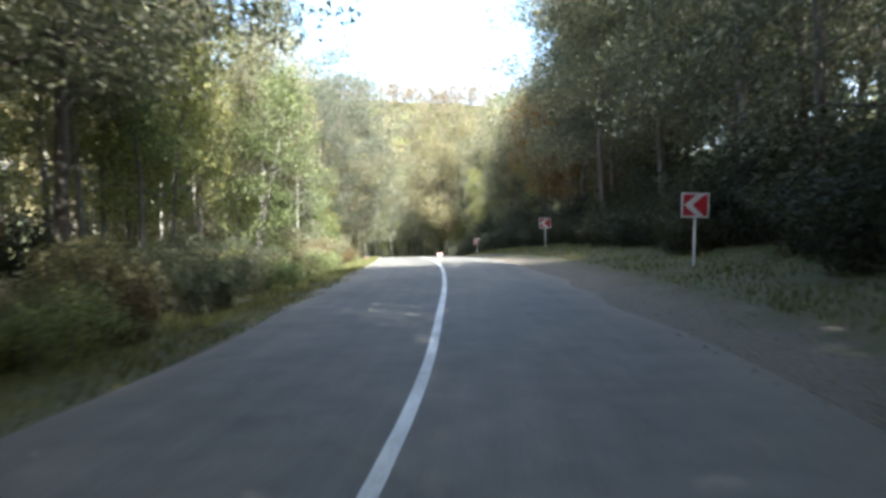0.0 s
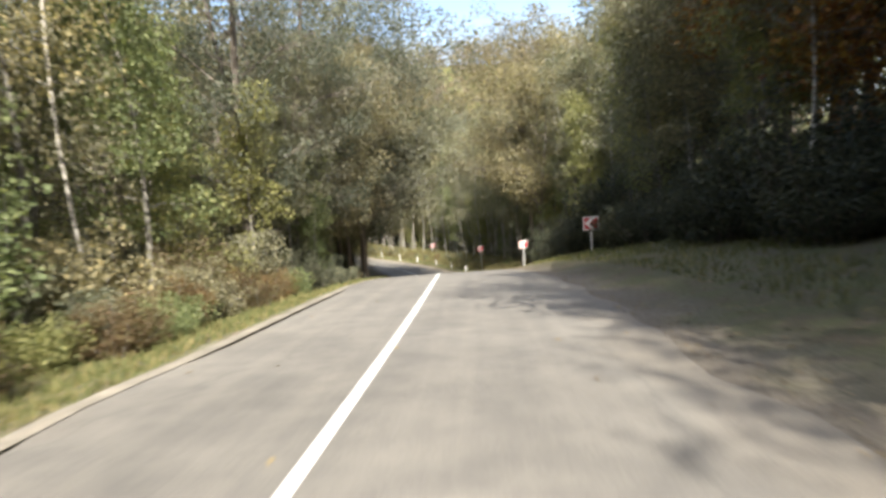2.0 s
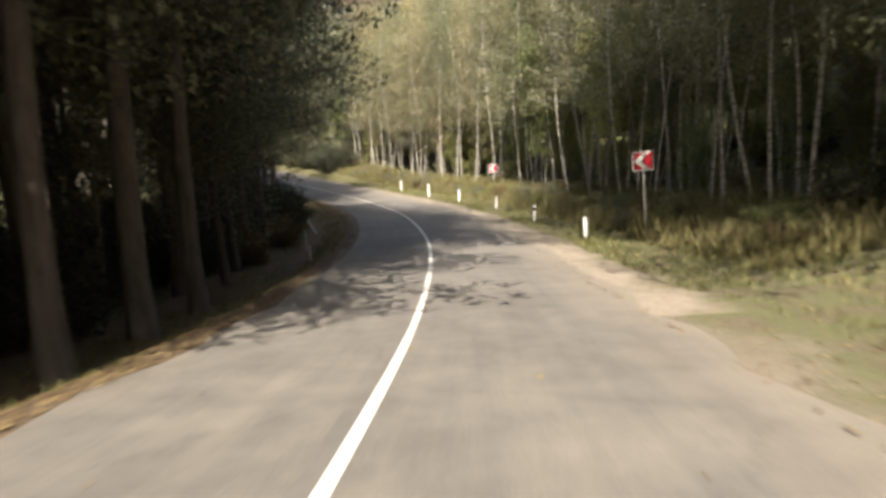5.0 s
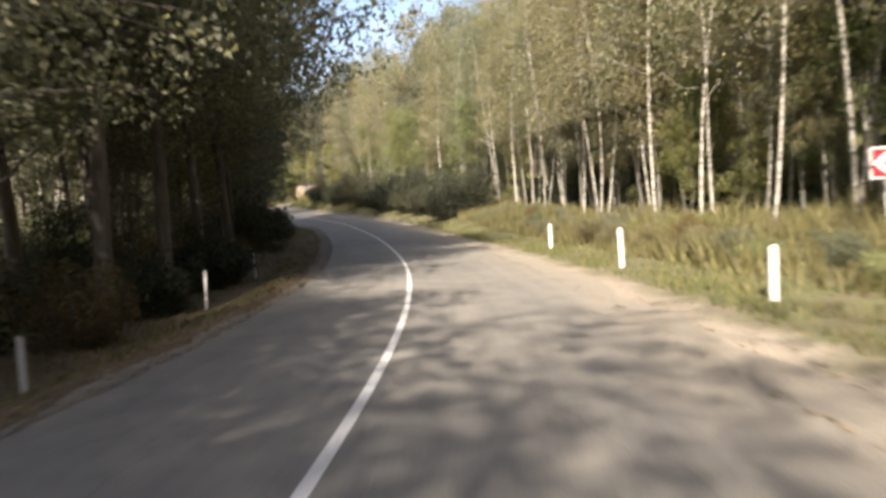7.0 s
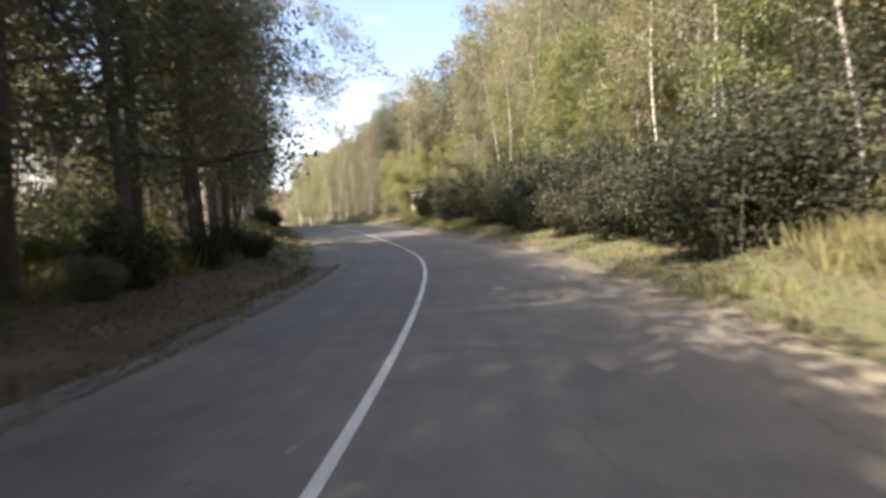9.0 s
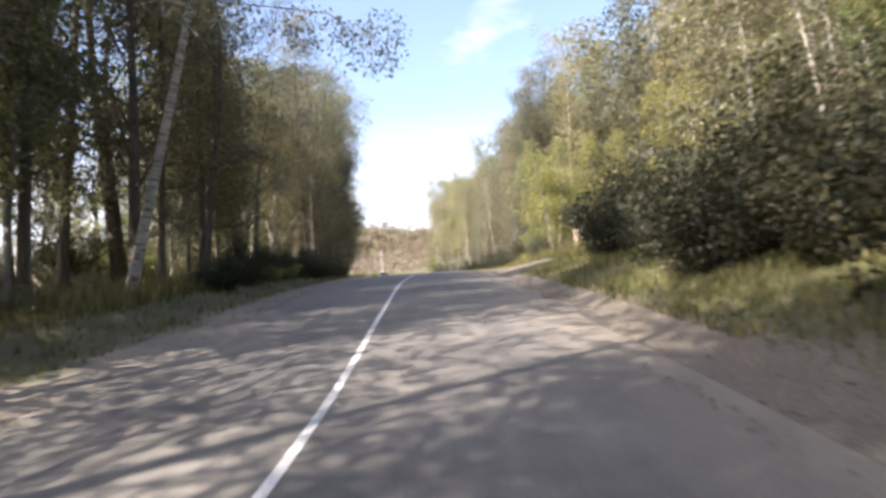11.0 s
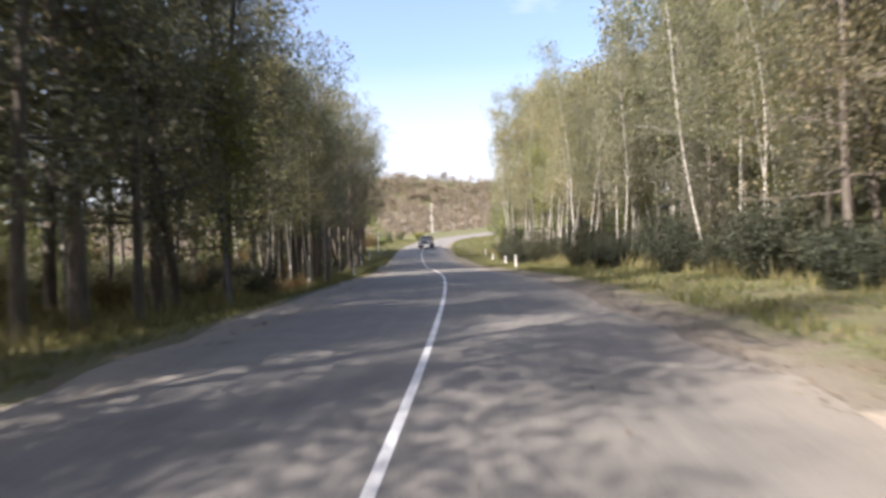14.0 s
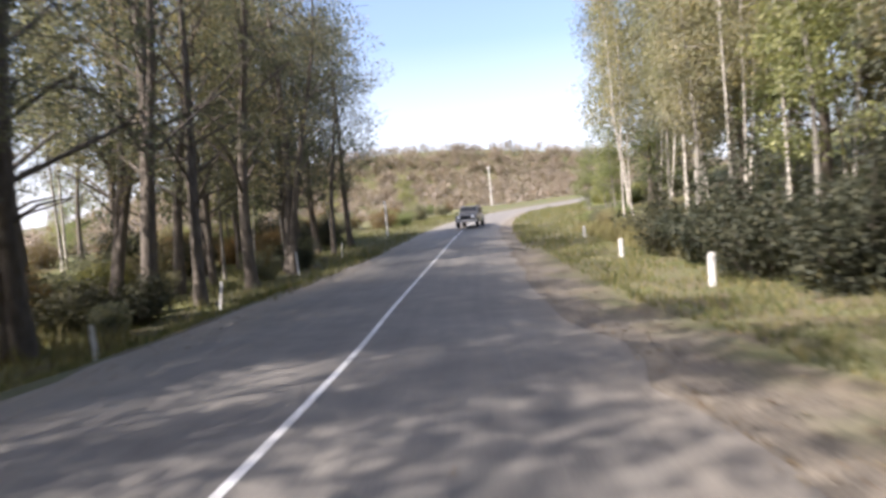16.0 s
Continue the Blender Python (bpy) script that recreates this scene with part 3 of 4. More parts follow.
KINDS = {
    "spreading": [make_tree("spreading_tree", "broad dark-trunked tree with limbs reaching over the road", 160 + k, h, 0.15, 0.26, 4.3, 42, 27550, 0.130, M_BARK, lf, 0.03, 0.5, 1, 1.2, "round", 0.4)
                  for k, (h, lf) in enumerate([(14, L_OLIVE), (15.5, L_DARK), (13, L_OLIVE)])],
    "birch": [make_tree("birch_tree", "slender white-barked birch with thin yellow-green leaves", 10 + k, h, 0.044, 0.3, 1.7, 28, 5600, 0.100, M_BIRCH, lf, 0.02 + 0.035 * k, 0.65, 1, 0.85, "column", 0.5)
              for k, (h, lf) in enumerate([(15, L_BIRCH), (17, L_BIRCH), (13.5, L_OLIVE), (16, L_BIRCH)])],
    "oak": [make_tree("broadleaf_tree", "tall broadleaf tree with dark trunk and olive crown", 20 + k, h, 0.22, 0.17, 3.4, 38, 19950, 0.122, M_BARK, lf, 0.03, 0.5, st, 1.15, "round", 0.5)
            for k, (h, lf, st) in enumerate([(16, L_OLIVE, 1), (18, L_OLIVE, 2), (15, L_DARK, 1), (17, L_DARK, 2)])],
    "dark": [make_tree("alder_tree", "tall dark alder with dense drooping crown", 30 + k, h, 0.125, 0.13, 2.6, 44, 15200, 0.112, M_BARK, L_DARK, 0.03, 0.4, 1, 0.95, "column", 0.12)
             for k, h in enumerate([17, 19, 15.5])],
    "thin": [make_tree("young_tree", "thin grey-barked young tree with sparse olive leaves", 40 + k, h, 0.07, 0.28, 1.35, 22, 7980, 0.104, M_GREYBARK, lf, 0.04, 0.4, 1, 0.7, "column", 0.5)
             for k, (h, lf) in enumerate([(10, L_OLIVE), (12, L_OLIVE), (9, L_YELLOW)])],
    "sapling": [make_tree("sapling", "bright yellow-green sapling in sunlight", 50 + k, h, 0.05, 0.12, 1.3, 20, 6460, 0.101, M_GREYBARK, L_YELLOW, 0.05, 0.3, 2, 0.65, "column", 0.5)
                for k, h in enumerate([6, 7.5])],
    "maple": [make_tree("maple_tree", "autumn maple with orange leaves", 60 + k, h, 0.13, 0.2, 2.6, 28, 12350, 0.115, M_BARK, L_ORANGE, 0.05, 0.4, 1, 1.0, "round", 0.4)
              for k, h in enumerate([9, 7.5])],
    "sparse": [make_tree("sparse_tree", "dark-trunked tree with crooked limbs and thin remaining leaves", 150 + k, h, r, 0.2, 3.0, 30, 7220, 0.108, M_BARK, lf, 0.05, 0.7, st, 1.0, "round", 0.6, 0.3)
               for k, (h, r, lf, st) in enumerate([(15, 0.2, L_OLIVE, 1), (17, 0.24, L_DARK, 2), (14, 0.16, L_DARK, 1)])],
    "leaning": [make_tree("leaning_tree", "tall grey-barked tree leaning over the road with a hanging dark crown", 140, 17, 0.15, 0.46, 6.2, 34, 19000, 0.120, M_BIRCH, L_DARK, 0.0, 0.25, 1, 1.1, "round", 0.1)],
    "back_oak": [make_tree("woodland_tree", "broadleaf tree deep in the wood", 110 + k, h, 0.2, 0.15, 3.4, 30, 7359, 0.236, M_BARK, lf, 0.03, 0.4, 1, 1.3, "round", 0.4)
                 for k, (h, lf) in enumerate([(16, L_OLIVE), (18, L_OLIVE), (17, L_DARK)])],
    "back_alder": [make_tree("woodland_alder", "dark alder deep in the wood", 120 + k, h, 0.16, 0.22, 2.6, 28, 5060, 0.192, M_BARK, L_DARK, 0.03, 0.4, 1, 1.15, "column", 0.25)
                   for k, h in enumerate([17, 19])],
    "back_birch": [make_tree("woodland_birch", "white-barked birch deep in the wood", 130 + k, h, 0.075, 0.4, 1.9, 24, 5060, 0.179, M_BIRCH, lf, 0.04, 0.35, 1, 0.95, "column", 0.5)
                   for k, (h, lf) in enumerate([(16, L_BIRCH), (17, L_OLIVE)])],
    "shrub": [make_bush("green_bush", "dense olive-green roadside bush", 70 + k, h, w, 18, 6840, 0.083, M_GREYBARK, lf)
              for k, (h, w, lf) in enumerate([(1.7, 2.4, L_OLIVE), (2.2, 2.8, L_OLIVE), (1.5, 2.6, L_YELLOW)])],
    # the leaf colour carries the shade these bushes stand in
    "darkshrub": [make_bush("dark_bush", "large green bush, its leaves coloured dark as if in shade", 80 + k, h, w, 22, 9120, 0.101, M_BARK, L_SHADE_BUSH, 0.6)
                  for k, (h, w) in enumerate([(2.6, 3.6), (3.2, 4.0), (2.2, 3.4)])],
    "rust": [make_bush("rusty_bush", "red-brown autumn bush on the verge", 90 + k, h, w, 18, 6080, 0.079, M_GREYBARK, L_RUST)
             for k, (h, w) in enumerate([(1.6, 2.4), (1.9, 2.6)])],
}
GROUPS = {"spreading": "spreading trees", "birch": "birches", "oak": "broadleaf trees", "dark": "dark alders", "thin": "young trees", "sapling": "saplings", "maple": "autumn maples", "shrub": "green bushes", "darkshrub": "dark bushes", "rust": "rusty bushes", "leaning": "leaning trees", "sparse": "sparse trees", "back_oak": "woodland trees", "back_alder": "woodland alders", "back_birch": "woodland birches"}
FIRST = {}
RND = random.Random(7)


def put(kind, x, y, scale=1.0, turn=None, lean=0.0, which=None):
    """Stands a tree or bush of the kind on the ground."""
    pick = RND.randrange(len(KINDS[kind])) if which is None else which
    src = KINDS[kind][pick]
    spin = RND.uniform(0, 360) if turn is None else turn
    s = scale * RND.uniform(0.88, 1.12)
    m = pose(x, y, land_at(x, y) - 0.05, lean * RND.uniform(-1, 1), lean * RND.uniform(-1, 1), spin)
    if src not in FIRST:
        src["group"] = GROUPS[kind]
        FIRST[src] = True
        src.scale = (s, s, s)
        src.matrix_basis = m @ Matrix.Diagonal((s, s, s, 1))
        return src
    ob = copy_thing(src, m)
    ob.matrix_basis = m @ Matrix.Diagonal((s, s, s, 1))
    return ob


def beside(s, lat):
    p, _, side = at_line(s)
    return p[0] + side[0] * lat, p[1] + side[1] * lat


TAKEN = [(6.0, 15.2, 3.4), (5.8, 36.4, 3.4), (3.0, 57.0, 3.4), (0.1, 77.6, 3.4), (-4.9, 94.9, 3.0), (-14.8, 121.0, 3.0)]
HOUSE = (-83.3, 175.8)
# open ground before the far pole
for k in range(10):
    TAKEN.append((-172 - 6.6 * k, 206 + 2.5 * k, 6.0))


def clear(x, y, gap, near=4.6):
    """Whether a stand is free of others and of the road, the building and its lawn."""
    _, lat, _ = lateral([x], [y])
    if abs(lat[0]) < near:
        return False
    hx, hy = (x - HOUSE[0]) * 0.743 + (y - HOUSE[1]) * 0.669, (y - HOUSE[1]) * 0.743 - (x - HOUSE[0]) * 0.669
    if -1.2 < hx < 4.6 and -7 < hy < 4.2:
        return False
    if any((x - a) ** 2 + (y - b) ** 2 < (0.5 * (gap + g)) ** 2 for a, b, g in TAKEN):
        return False
    TAKEN.append((x, y, gap))
    return True


def stand(side, s0, s1, lat0, lat1, count, kinds, gap, scale=1.0, lean=3.0, near=4.6):
    """Scatters trees over a stretch of roadside. kinds: names with their shares."""
    names = [n for n, w in kinds for _ in range(w)]
    for _ in range(count):
        for _ in range(12):
            s, lat = RND.uniform(s0, s1), side * RND.uniform(lat0, lat1)
            x, y = beside(s, lat)
            if clear(x, y, gap, near):
                put(RND.choice(names), x, y, scale, lean=lean)
                break


# the tree that leans over the road, and others that stand out
LEAN = beside(186.5, -7.2)
lean = put("leaning", *LEAN, 1.0, 0)
way = at_line(180)[2]
lean.matrix_basis = Matrix.Translation((*LEAN, land_at(*LEAN) - 0.1)) @ Matrix.Rotation(radians(12), 4, Vector((-way[1], way[0], 0))) @ Matrix.Rotation(0.4, 4, "Z")
TAKEN.append((*LEAN, 3.0))
for s, lat in ((243, -8.4), (244.2, -9.2), (245, -7.8), (246.6, -9.6), (247.4, -7.4), (248.2, -8.6), (249, -9.4), (250, -7.6), (251.5, -8.6), (253, -7.2), (254.5, -8.2), (257, -7.4)):
    x, y = beside(s, lat)
    if clear(x, y, 0.8):
        put("birch", x, y, 0.8, lean=6)
for s, lat, sc in ((278, -7.8, 0.95), (286, -8.6, 0.9), (53, -7.2, 1.0), (60, -7.4, 1.0)):
    x, y = beside(s, lat)
    if clear(x, y, 2.0):
        put("oak", x, y, sc, lean=3)
# trees whose limbs reach over the road
for s, lat, sc in ((65, -7.2, 1.0), (69, -6.8, 1.1), (73, -7.2, 1.15), (77, -6.4, 1.3), (80.5, -7.4, 1.3), (83.5, -5.4, 1.45), (87, -5.8, 1.45), (79.3, -5.4, 1.45), (90, -5.8, 1.45), (85.2, -7.8, 1.4), (75, -9.0, 1.2), (82, -9.2, 1.25), (88.5, -9.0, 1.25), (93.5, -7.6, 1.15), (98, -7.0, 1.0), (103, -7.4, 0.95),
                   (80.5, 9.6, 1.2),
                   # those at s below 0: unseen, added behind the start to shade the road
                   (-19, 6.2, 1.3), (-15, 5.6, 1.3), (-11, 6.4, 1.3), (-7, 5.6, 1.3), (-3, 6.4, 1.25), (1.5, 6.6, 1.2), (6, 7.4, 1.1), (-17, -5.8, 1.3), (-12, -5.4, 1.3), (-7, -6.0, 1.2), (-2, -6.6, 1.1), (4, -7.6, 1.0),
                   (117.5, -7.2, 0.85), (121.5, -6.6, 1.2), (126, -6.8, 1.25), (131, -7.0, 1.3), (136, -6.8, 1.25), (123.5, -9.4, 1.2), (129, -9.6, 1.3), (140, -7.4, 1.2),
                   (22, 10.2, 1.0), (26, 9.6, 1.0), (30, 8.6, 1.0), (33, 10.2, 1.0), (48.5, 10.6, 0.85), (53, 10.8, 0.85),
                   (84.5, 9.6, 1.25), (245, -11.2, 1.05), (251.5, -11.6, 1.05), (9, -7.8, 1.0), (13.5, -8.4, 0.95)):
    x, y = beside(s, lat)
    if clear(x, y, 1.8):
        put("spreading", x, y, sc, lean=2)
for s, lat in ((258, -9.0), (262, -10.5), (265.5, -8.6), (270, -9.6), (248, -9.6), (253, -10.0)):
    x, y = beside(s, lat)
    if clear(x, y, 2.0):
        put("sparse", x, y, 1.05, lean=4)
# autumn maples behind the second sign
for k, (s, lat, sc) in enumerate(((42, 10.4, 1.15), (45.5, 12.0, 1.2), (40.5, 13.0, 1.1))):
    x, y = beside(s, lat)
    if clear(x, y, 2.6):
        put("maple", x, y, sc, lean=2, which=k % 2)
for s, lat in ((224, -8.2), (227, -7.6), (230.5, -8.6), (232.5, -7.6)):
    x, y = beside(s, lat)
    if clear(x, y, 1.6):
        put("dark" if lat > -8 else "birch", x, y, 1.1, lean=2)
for s, lat in ((270, -6.8), (274.5, -6.9), (279, -7.0), (283.5, -6.9), (288, -6.9)):
    x, y = beside(s, lat)
    if clear(x, y, 1.6):
        put("sparse", x, y, 0.95, lean=3)
# tall alders that shade the hedge across the road
for s, lat in ((148.5, -6.6), (151, -7.6), (153.5, -6.4), (156, -7.4), (158.5, -6.5), (161, -7.5), (163.5, -6.8), (167, -7.4), (170.5, -8.4), (174, -7.8), (178, -10.2), (181.5, -10.8), (188.5, -10.2)):
    x, y = beside(s, lat)
    if clear(x, y, 1.6):
        put("dark", x, y, 1.2, lean=2)
# the edge of the wood, left of the road
stand(-1, -4, 22, 4.5, 6.0, 26, [("shrub", 4), ("rust", 1)], 1.1, 0.6, near=4.3)
stand(-1, -4, 22, 5.6, 7.4, 18, [("shrub", 4), ("rust", 1)], 1.3, 0.8)
stand(-1, -8, 22, 6.8, 11, 24, [("thin", 5), ("dark", 1)], 1.2)
stand(-1, 20, 46, 6.6, 11, 22, [("thin", 5), ("sapling", 2), ("birch", 2)], 1.3)
stand(-1, 14, 48, 4.4, 5.5, 26, [("rust", 3), ("shrub", 3)], 1.1, 0.62, near=4.2)
stand(-1, 16, 48, 5.4, 7.2, 22, [("rust", 2), ("shrub", 4)], 1.3, 0.95)
stand(-1, 44, 68, 4.5, 5.8, 20, [("shrub", 2), ("darkshrub", 2), ("rust", 1)], 1.2, 0.5, near=4.3)
stand(-1, 44, 66, 5.4, 7.0, 12, [("thin", 3), ("sapling", 1)], 1.3, 0.8)
stand(-1, 44, 64, 6.0, 9, 20, [("thin", 4), ("darkshrub", 2), ("shrub", 3), ("birch", 1)], 1.3)
stand(-1, 60, 98, 6.4, 10, 30, [("dark", 1), ("thin", 3), ("darkshrub", 4)], 1.4)
stand(-1, 94, 140, 7.0, 11.5, 40, [("dark", 1), ("sparse", 3), ("darkshrub", 3), ("rust", 1)], 1.5, 0.9)
stand(-1, 132, 150, 6.6, 11, 18, [("dark", 3), ("thin", 1), ("darkshrub", 1)], 1.5, 1.1)
stand(-1, 172, 188, 8.2, 11, 12, [("dark", 2), ("thin", 4), ("sparse", 3)], 1.4, 1.0)
stand(-1, 187, 214, 6.8, 10, 22, [("dark", 2), ("thin", 3), ("sparse", 3)], 1.4, 0.85)
stand(-1, 146, 164, 5.4, 7.2, 14, [("shrub", 1), ("darkshrub", 3)], 1.3, 0.5)
stand(-1, 164, 188, 6.4, 8.0, 14, [("shrub", 2), ("darkshrub", 1)], 1.1, 0.35)
stand(-1, 188, 214, 5.2, 7.0, 22, [("shrub", 1), ("darkshrub", 3)], 1.3, 0.5)
stand(-1, 214, 231, 6.4, 8.0, 12, [("sparse", 2), ("thin", 3), ("dark", 2)], 1.4, 0.9)
stand(-1, 212, 232, 7.2, 11.5, 10, [("thin", 4), ("sparse", 4), ("birch", 2)], 1.6)
stand(-1, 246, 290, 7.2, 11.5, 24, [("thin", 3), ("sparse", 5), ("birch", 2)], 1.6)
put("sparse", *beside(240.5, -11.5), 0.7, which=2)
stand(-1, 208, 290, 7.0, 10.5, 34, [("shrub", 1), ("darkshrub", 1), ("rust", 1)], 1.4, 0.6)
# undergrowth and deeper trees, left
stand(-1, 94, 140, 6.0, 8.4, 34, [("rust", 3), ("darkshrub", 3)], 1.1, 0.75)
stand(-1, -10, 60, 9, 16, 34, [("shrub", 2), ("darkshrub", 1), ("rust", 1)], 1.5, 1.0)
stand(-1, 94, 150, 10.5, 18, 40, [("darkshrub", 1), ("rust", 2), ("shrub", 2)], 1.6, 1.1)
stand(-1, 150, 216, 9.5, 18, 56, [("shrub", 4), ("rust", 1)], 1.6, 1.2)
stand(-1, -14, 60, 11, 30, 60, [("back_oak", 2), ("back_birch", 2)], 2.2, 0.9)
stand(-1, 58, 96, 10, 30, 40, [("back_oak", 2), ("back_alder", 2)], 2.3)
stand(-1, 96, 150, 12, 22, 14, [("back_oak", 2), ("back_alder", 1), ("sparse", 2)], 2.3)
stand(-1, 146, 186, 10.5, 22, 18, [("back_alder", 3), ("back_birch", 2)], 2.0, 1.0)
stand(-1, 186, 215, 10.5, 22, 14, [("back_alder", 3), ("back_birch", 1), ("thin", 1)], 2.0, 0.85)
stand(-1, 215, 232, 11, 26, 10, [("back_oak", 2), ("back_birch", 1)], 2.6)
stand(-1, 240, 292, 12, 28, 20, [("sparse", 2), ("back_birch", 1), ("back_oak", 2)], 2.6)
stand(-1, 226, 292, 8.2, 14, 40, [("darkshrub", 1), ("rust", 2), ("shrub", 2)], 1.5, 0.9)
stand(-1, 212, 300, 9.5, 24, 70, [("shrub", 2), ("rust", 2), ("sapling", 1)], 1.7)
# the edge of the wood, right of the road
for k in range(16):
    x, y = beside(-10 + 5.2 * k, RND.uniform(8.8, 10.2) if k < 7 else RND.uniform(10.2, 11.2))
    if clear(x, y, 1.8):
        put("dark" if k < 7 else "thin" if k % 2 else "birch", x, y, RND.uniform(0.95, 1.15), lean=4)
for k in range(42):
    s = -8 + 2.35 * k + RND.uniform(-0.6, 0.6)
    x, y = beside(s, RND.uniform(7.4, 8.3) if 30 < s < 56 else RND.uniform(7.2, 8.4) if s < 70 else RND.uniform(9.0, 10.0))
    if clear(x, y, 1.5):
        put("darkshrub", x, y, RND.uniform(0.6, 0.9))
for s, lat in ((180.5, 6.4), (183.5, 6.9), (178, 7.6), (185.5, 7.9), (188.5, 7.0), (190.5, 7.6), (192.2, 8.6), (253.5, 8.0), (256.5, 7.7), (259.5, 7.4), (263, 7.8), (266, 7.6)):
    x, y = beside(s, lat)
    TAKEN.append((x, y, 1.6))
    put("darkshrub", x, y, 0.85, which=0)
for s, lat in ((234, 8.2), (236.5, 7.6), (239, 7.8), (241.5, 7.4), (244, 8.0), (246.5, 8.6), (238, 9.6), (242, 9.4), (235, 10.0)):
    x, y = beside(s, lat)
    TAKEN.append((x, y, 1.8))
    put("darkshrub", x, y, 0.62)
stand(1, -6, 24, 7.0, 9.2, 12, [("darkshrub", 1)], 1.5)
stand(1, -4, 42, 9.5, 13.5, 34, [("darkshrub", 4), ("dark", 1)], 1.3, 1.15)
stand(1, 24, 60, 8.0, 11, 16, [("birch", 2), ("thin", 2), ("darkshrub", 2)], 1.5)
stand(1, 56, 70, 7.2, 9.2, 12, [("darkshrub", 4), ("shrub", 1)], 1.4, 0.75)
stand(1, 24, 56, 8.8, 10.2, 16, [("darkshrub", 1)], 1.4, 0.8)
stand(1, 58, 92, 9.0, 13, 34, [("thin", 3), ("birch", 3)], 1.4)
stand(1, 70, 92, 8.6, 10.5, 16, [("darkshrub", 1), ("shrub", 2)], 1.4, 0.7)
stand(1, 88, 150, 9.2, 14.5, 165, [("birch", 8), ("thin", 1)], 0.7, 0.95, 5.5)
stand(1, 88, 148, 6.9, 9.2, 80, [("shrub", 5), ("rust", 1)], 0.8, 0.42)
stand(1, 96, 108, 7.4, 9.2, 9, [("shrub", 2), ("rust", 1)], 1.2, 0.85)
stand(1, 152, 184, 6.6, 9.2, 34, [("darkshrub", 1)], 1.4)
stand(1, 146, 186, 9.0, 14, 34, [("birch", 2), ("thin", 2), ("sapling", 1)], 1.5)
stand(1, 197, 214, 8.0, 13, 20, [("sapling", 4), ("birch", 1), ("shrub", 2)], 1.4)
stand(1, 182, 200, 13.5, 19, 14, [("sapling", 2), ("birch", 3), ("thin", 1)], 1.5)
stand(1, 218, 240, 8.6, 12, 16, [("dark", 4), ("birch", 2)], 1.7, 0.8)
for s, lat in ((248.6, 9.4), (249.8, 10.0), (250.6, 9.2), (252, 9.8), (253.2, 9.3), (254.4, 10.2), (255.6, 9.5), (257, 10.0), (258.5, 9.4), (246, 10.4), (243.5, 9.8)):
    x, y = beside(s, lat)
    if clear(x, y, 0.8):
        put("birch", x, y, 0.85, lean=7)
stand(1, 240, 267, 10.2, 12.5, 14, [("darkshrub", 1)], 1.4, 0.6)
stand(1, 222, 246, 10.6, 14, 18, [("birch", 3), ("thin", 2), ("dark", 1)], 1.3)
stand(1, 246, 290, 10.2, 13, 32, [("birch", 4), ("thin", 2)], 1.2)
stand(1, 206, 240, 7.6, 9.6, 24, [("darkshrub", 4), ("shrub", 1)], 1.4, 0.62)
stand(1, 267, 292, 9.0, 12, 12, [("shrub", 1)], 1.6, 0.5)
# undergrowth under the birches
stand(1, 92, 152, 10.4, 15, 60, [("thin", 2), ("sapling", 3)], 0.45, 0.62)
stand(1, 84, 152, 10.5, 17, 75, [("shrub", 3), ("darkshrub", 1)], 1.2, 0.8)
# deeper in, right
stand(1, -14, 90, 10, 30, 84, [("back_oak", 3), ("back_alder", 2)], 2.2)
stand(1, 88, 200, 13, 34, 150, [("back_birch", 3), ("back_oak", 1)], 2.0)
stand(1, 250, 300, 12, 30, 30, [("back_oak", 2), ("back_birch", 2), ("sapling", 1)], 2.0)
stand(1, 196, 290, 12, 32, 64, [("back_oak", 2), ("back_birch", 2)], 2.2)
# unseen wood behind the start, added over the road's bend to block the sun
stand(-1, -110, -45, 5, 20, 20, [("back_oak", 1), ("back_alder", 1)], 2.6)
stand(1, -110, -45, 9, 24, 12, [("back_oak", 1), ("back_alder", 1)], 2.6)
# round the far bend
stand(1, 290, 330, 10, 20, 22, [("sapling", 2), ("shrub", 3)], 2.0)
stand(-1, 280, 350, 8, 40, 40, [("shrub", 3), ("rust", 2), ("sapling", 1)], 2.2)
for kind, sources in KINDS.items():
    for k, src in enumerate(sources):
        if src not in FIRST:
            put(kind, *beside(-70 - 3 * k, -22 - 2 * len(kind)), 1.0, which=k)


# far woods: one mass of clumped crowns over the hills
def far_woods():
    rnd = np.random.RandomState(3)
    xs = np.r_[rnd.uniform(-170, 150, 3600), rnd.uniform(-480, -262, 5200)]
    ys = np.r_[rnd.uniform(185, 400, 3600), rnd.uniform(120, 480, 5200)]
    s, lat, _ = lateral(xs, ys)
    z = land(xs, ys)
    centres, radii = [], []
    for x, y, l, h in zip(xs, ys, lat, z):
        if abs(l) < 44:
            continue
        t = rnd.uniform(7, 13) * (0.45 if x < -270 else 1)
        for k in range(3):
            centres.append((x + rnd.normal() * 1.3, y + rnd.normal() * 1.3, h + t * (0.35 + 0.28 * k)))
            radii.append(rnd.uniform(1.6, 2.8))
    return leaf_mesh("far_woods", centres, radii, 800000, 0.8, rnd, tumble=0.3)


tagged(part_mesh("far_woods", far_woods(), L_HILL), "autumn woods on the hills in the distance", "woods", kind="stuff")


